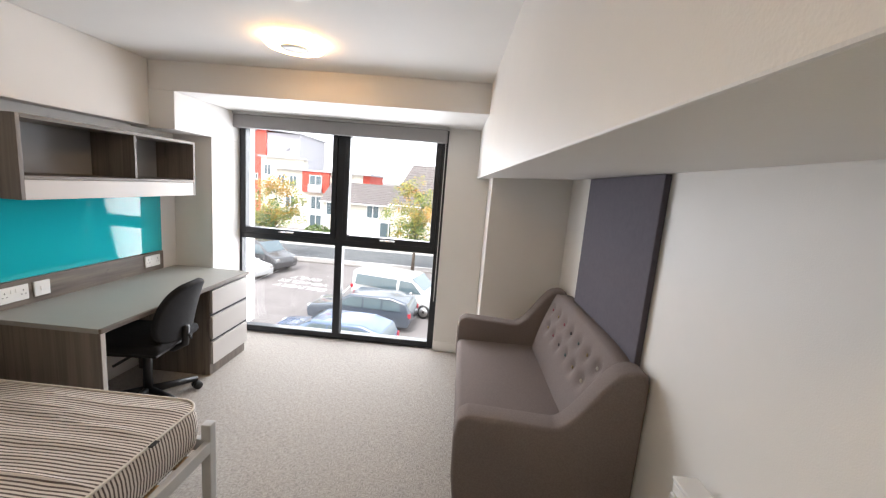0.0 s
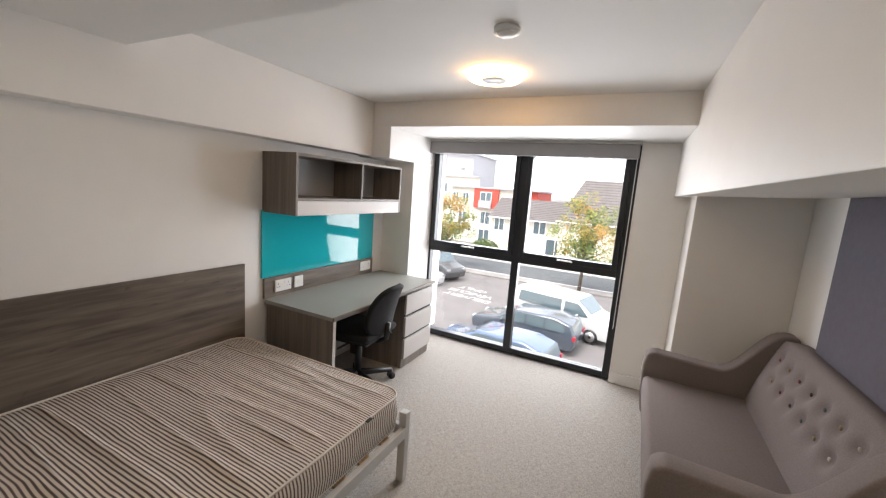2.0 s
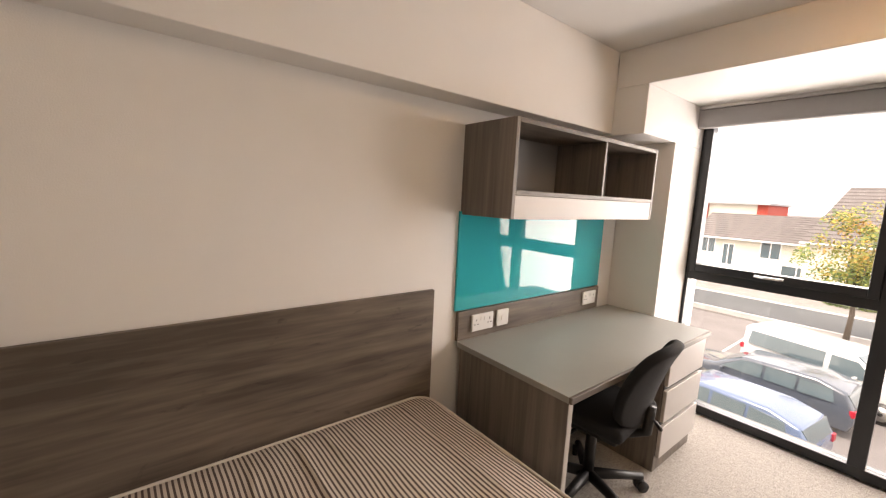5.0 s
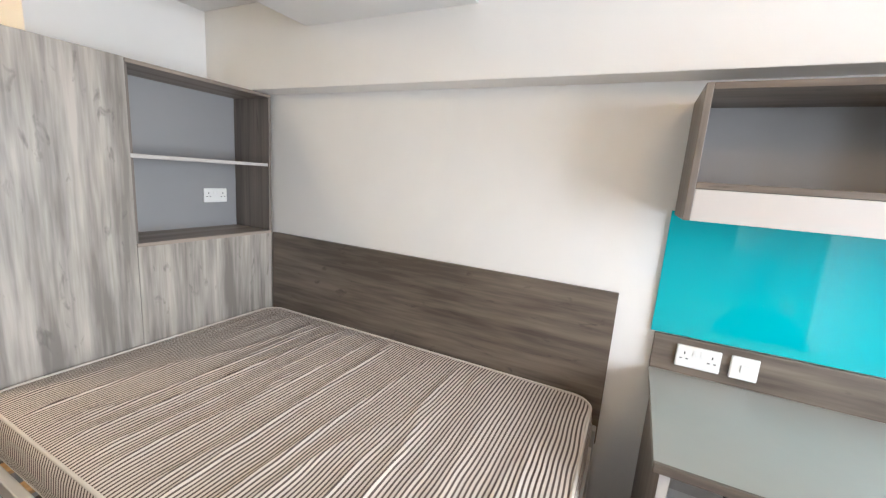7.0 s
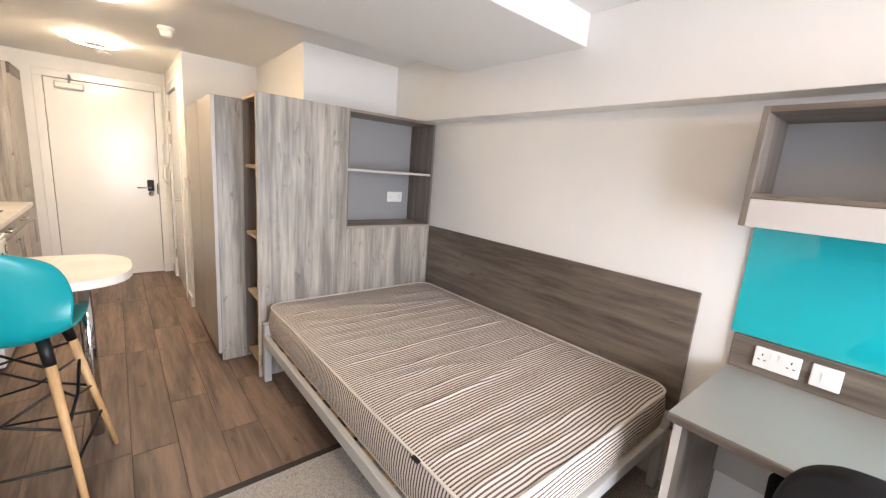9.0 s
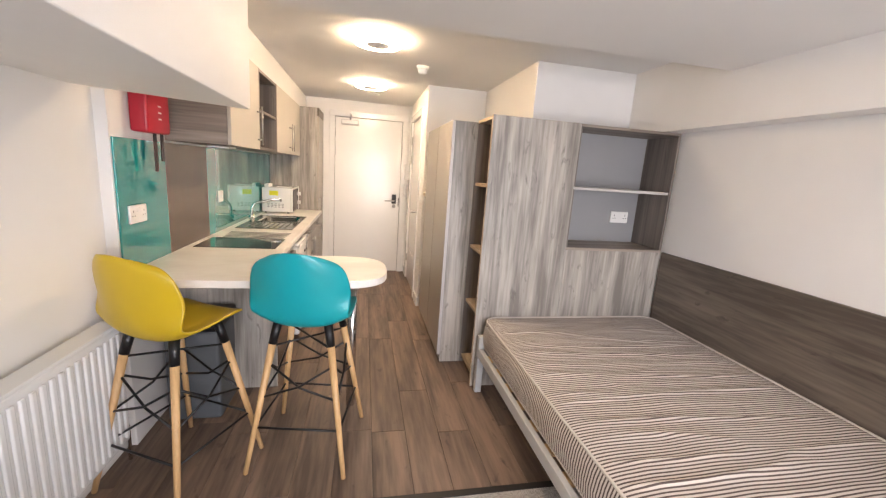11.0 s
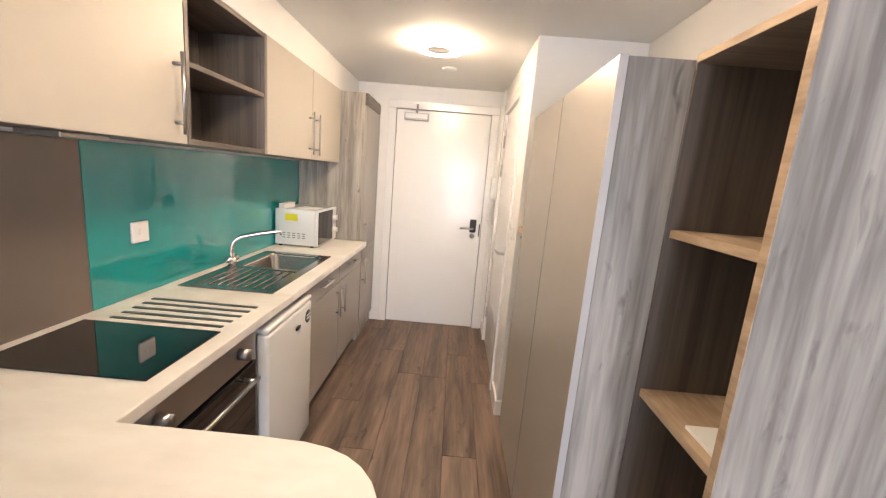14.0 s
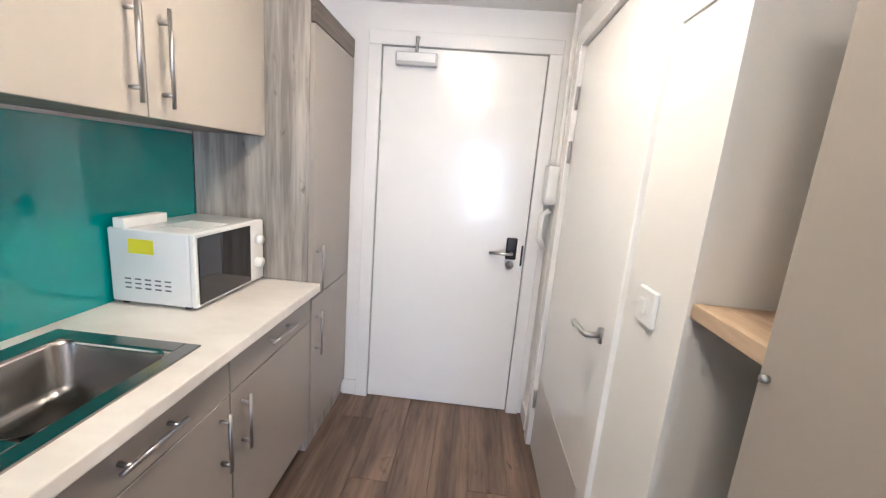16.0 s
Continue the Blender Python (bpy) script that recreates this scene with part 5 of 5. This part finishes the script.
def pitched(name, label, x0, x1, y0, y1, ez, rz, wallm, wins, hip=0.0):
    h = thing(name, ((x0 + x1) / 2, y0, GZ), label, "house")
    box("wall", (x0, y0, GZ), (x1, y1, ez), wallm, h, bevel=0)
    ym = (y0 + y1) / 2
    bm = bmesh.new()
    P = [(x0 - 0.3, y0 - 0.4, ez), (x1 + 0.3, y0 - 0.4, ez), (x1 + 0.3, y1 + 0.4, ez), (x0 - 0.3, y1 + 0.4, ez), (x0 - 0.3 + hip, ym, rz), (x1 + 0.3 - hip, ym, rz)]
    V = [bm.verts.new(p) for p in P]
    for f in ((0, 1, 5, 4), (2, 3, 4, 5), (0, 4, 3), (1, 2, 5), (0, 3, 2, 1)):
        bm.faces.new([V[i] for i in f])
    put("roof", bm, TILE, h)
    n = int((ym - y0 + 0.4) / 0.33)
    rows = []
    for i in range(n):
        t = (i + 0.5) / n
        yy, zz = y0 - 0.4 + (ym - y0 + 0.4) * t, ez + (rz - ez) * t
        rows.append(((x0 - 0.3 + hip * t, yy - 0.05, zz - 0.06), (x1 + 0.3 - hip * t, yy + 0.03, zz + 0.03)))
    boxes("tile_course", rows, TILE, h)
    box("gutter", (x0 - 0.3, y0 - 0.5, ez - 0.12), (x1 + 0.3, y0 - 0.38, ez), WHITE, h)
    for wx, wz, ww, wh in wins:
        facade_window(h, wx, y0, wz, ww, wh)
    return h


def facade_window(parent, x, y, z, w, h):
    boxes("window_frame", [((x - w / 2, y - 0.05, z), (x + w / 2, y - 0.01, z + 0.08)), ((x - w / 2, y - 0.05, z + h - 0.08), (x + w / 2, y - 0.01, z + h)), ((x - w / 2, y - 0.05, z + 0.08), (x - w / 2 + 0.08, y - 0.01, z + h - 0.08)),
                           ((x + w / 2 - 0.08, y - 0.05, z + 0.08), (x + w / 2, y - 0.01, z + h - 0.08)), ((x - 0.04, y - 0.045, z + 0.08), (x + 0.04, y - 0.01, z + h - 0.08))], WHITE, parent)
    box("window_pane", (x - w / 2 + 0.02, y - 0.02, z + 0.02), (x + w / 2 - 0.02, y - 0.004, z + h - 0.02), PANE, parent, bevel=0)


flats = thing("apartment_block", (-20, 44, GZ), "red, cream and grey rendered apartment block", "apartment building")
prism("tower", [(-27.5, GZ), (-22.2, GZ), (-22.2, 6.75), (-23.15, 6.7), (-27.5, 3.4)], "y", 45, 54, REDR, flats)
prism("tower_roof", [(-27.5, 3.4), (-23.15, 6.7), (-17.9, 6.35), (-17.9, 6.5), (-23.15, 6.88), (-27.5, 3.6)], "y", 44.7, 54.2, GREYR, flats)
box("tower_side", (-22.2, 45.2, GZ), (-18.1, 54, 6.36), GREYR, flats, bevel=0)
box("stair_block", (-22.1, 43.6, GZ), (-16.9, 45, 3.3), CREAM, flats, bevel=0)
box("roof_edge", (-22.4, 43.3, 3.3), (-16.5, 45.1, 3.5), GREYR, flats, bevel=0)
box("wing", (-19.6, 42.4, GZ), (-9.3, 50, 2.0), CREAM, flats, bevel=0)
box("wing_roof", (-19.9, 42.0, 2.0), (-8.3, 50.3, 2.2), GREYR, flats, bevel=0)
box("red_bay", (-16.4, 42.1, -0.4), (-13.2, 42.4, 1.98), REDR, flats, bevel=0)
box("wing_end", (-9.3, 42.5, GZ), (-8.5, 50, 1.99), REDR, flats, bevel=0)
boxes("balcony_rail", [((-15.6, 41.75, -0.3), (-14.0, 41.8, 0.55)), ((-15.6, 41.8, -0.4), (-14.0, 42.1, -0.3))], GREYR, flats)
for wx, wy, wz, ww, wh in ((-23.6, 45, 0.5, 0.8, 0.8), (-23.6, 45, -2.0, 0.8, 0.8), (-21.3, 43.6, 1.2, 0.9, 1.3), (-19.0, 42.4, 0.1, 0.9, 1.3), (-17.6, 42.4, 0.1, 0.9, 1.3), (-14.8, 42.1, -0.3, 1.5, 1.9), (-14.8, 42.4, -2.4, 1.3, 1.6), (-14.8, 42.4, -4.6, 1.5, 1.6), (-17.9, 42.4, -2.4, 1.2, 1.4)):
    facade_window(flats, wx, wy, wz, ww, wh)
tubes("satellite_dish", [[(-19.6, 45.2, 4.6), (-19.6, 45.05, 4.65)]], 0.3, GREYR, flats, n=20)
pitched("white_house", "long cream house with a grey tiled roof", -12.4, 2.0, 38.2, 45.5, -1.0, 1.1, CREAM, [(-7.0, -2.5, 1.4, 1.5), (-9.9, -3.4, 0.9, 1.9), (-11.5, -2.5, 1.2, 1.4), (-5.2, -4.7, 2.0, 1.9)])
pitched("brown_roof_house", "house with a steep grey-brown tiled roof", -4.6, 14.0, 36.0, 46.0, -0.65, 3.6, CREAM, [(-1.8, -2.9, 1.1, 1.3), (2.0, -2.9, 1.1, 1.3), (6.0, -2.9, 1.1, 1.3)], hip=1.6)
pitched("far_house", "distant house with a dark roof", -6.0, 4.0, 70, 78, -0.5, 2.6, CREAM, [(-2, -2.5, 1.2, 1.3)])


def hedge(x, y, r, n):
    rng = random.Random(n)
    bm = bmesh.new()
    for k in range(n):
        d = Vector((rng.gauss(0, 1), rng.gauss(0, 0.6), abs(rng.gauss(0, 0.7)))).normalized() * rng.random() ** 0.35
        p = Vector((x + d.x * r, y + d.y * r * 0.7, GZ + 0.1 + d.z * r * 0.8))
        u = Vector((rng.gauss(0, 1), rng.gauss(0, 1), rng.gauss(0, 1))).normalized()
        w = u.orthogonal().normalized()
        s = rng.uniform(0.06, 0.12)
        bm.faces.new([bm.verts.new(p + u * s), bm.verts.new(p + w * s * 0.6), bm.verts.new(p - u * s), bm.verts.new(p - w * s * 0.6)])
    put("shrub", bm, LEAFG, label="low green shrub beside the pavement", category="shrub", kind="stuff")


hedge(-12.6, 37.3, 1.6, 1400)
hedge(2.0, 34.5, 2.0, 1800)
hedge(-1.5, 34.9, 1.5, 1400)

# ---- floor planks ----
rng = random.Random(7)
PW, PL = 0.185, 1.22


def plank_mesh(length):
    bm = bmesh.new()
    cube_into(bm, (0.0008, 0.0008, 0), (PW - 0.0008, length - 0.0008, 0.012))
    bmesh.ops.bevel(bm, geom=[e for e in bm.edges if all(v.co.z > 0.006 for v in e.verts)], offset=0.0015, segments=1, affect="EDGES")
    bmesh.ops.recalc_face_normals(bm, faces=bm.faces)
    me = bpy.data.meshes.new("plank")
    bm.to_mesh(me)
    bm.free()
    me.materials.append(PLANK)
    return me


meshes = {}
cols = int(EX / PW) + 1
for c in range(cols):
    y = -7.0 - rng.uniform(0, PL * 0.9)
    while y < -2.966:
        a, b = max(y, -7.0), min(y + PL, -2.966)
        if b - a > 0.03:
            key = round(b - a, 3)
            if key not in meshes:
                meshes[key] = plank_mesh(b - a)
            o = new("plank", meshes[key])
            o.parent = floor_wood
            o.location = Vector((c * PW, a, -0.012)) - floor_wood.location
        y += PL
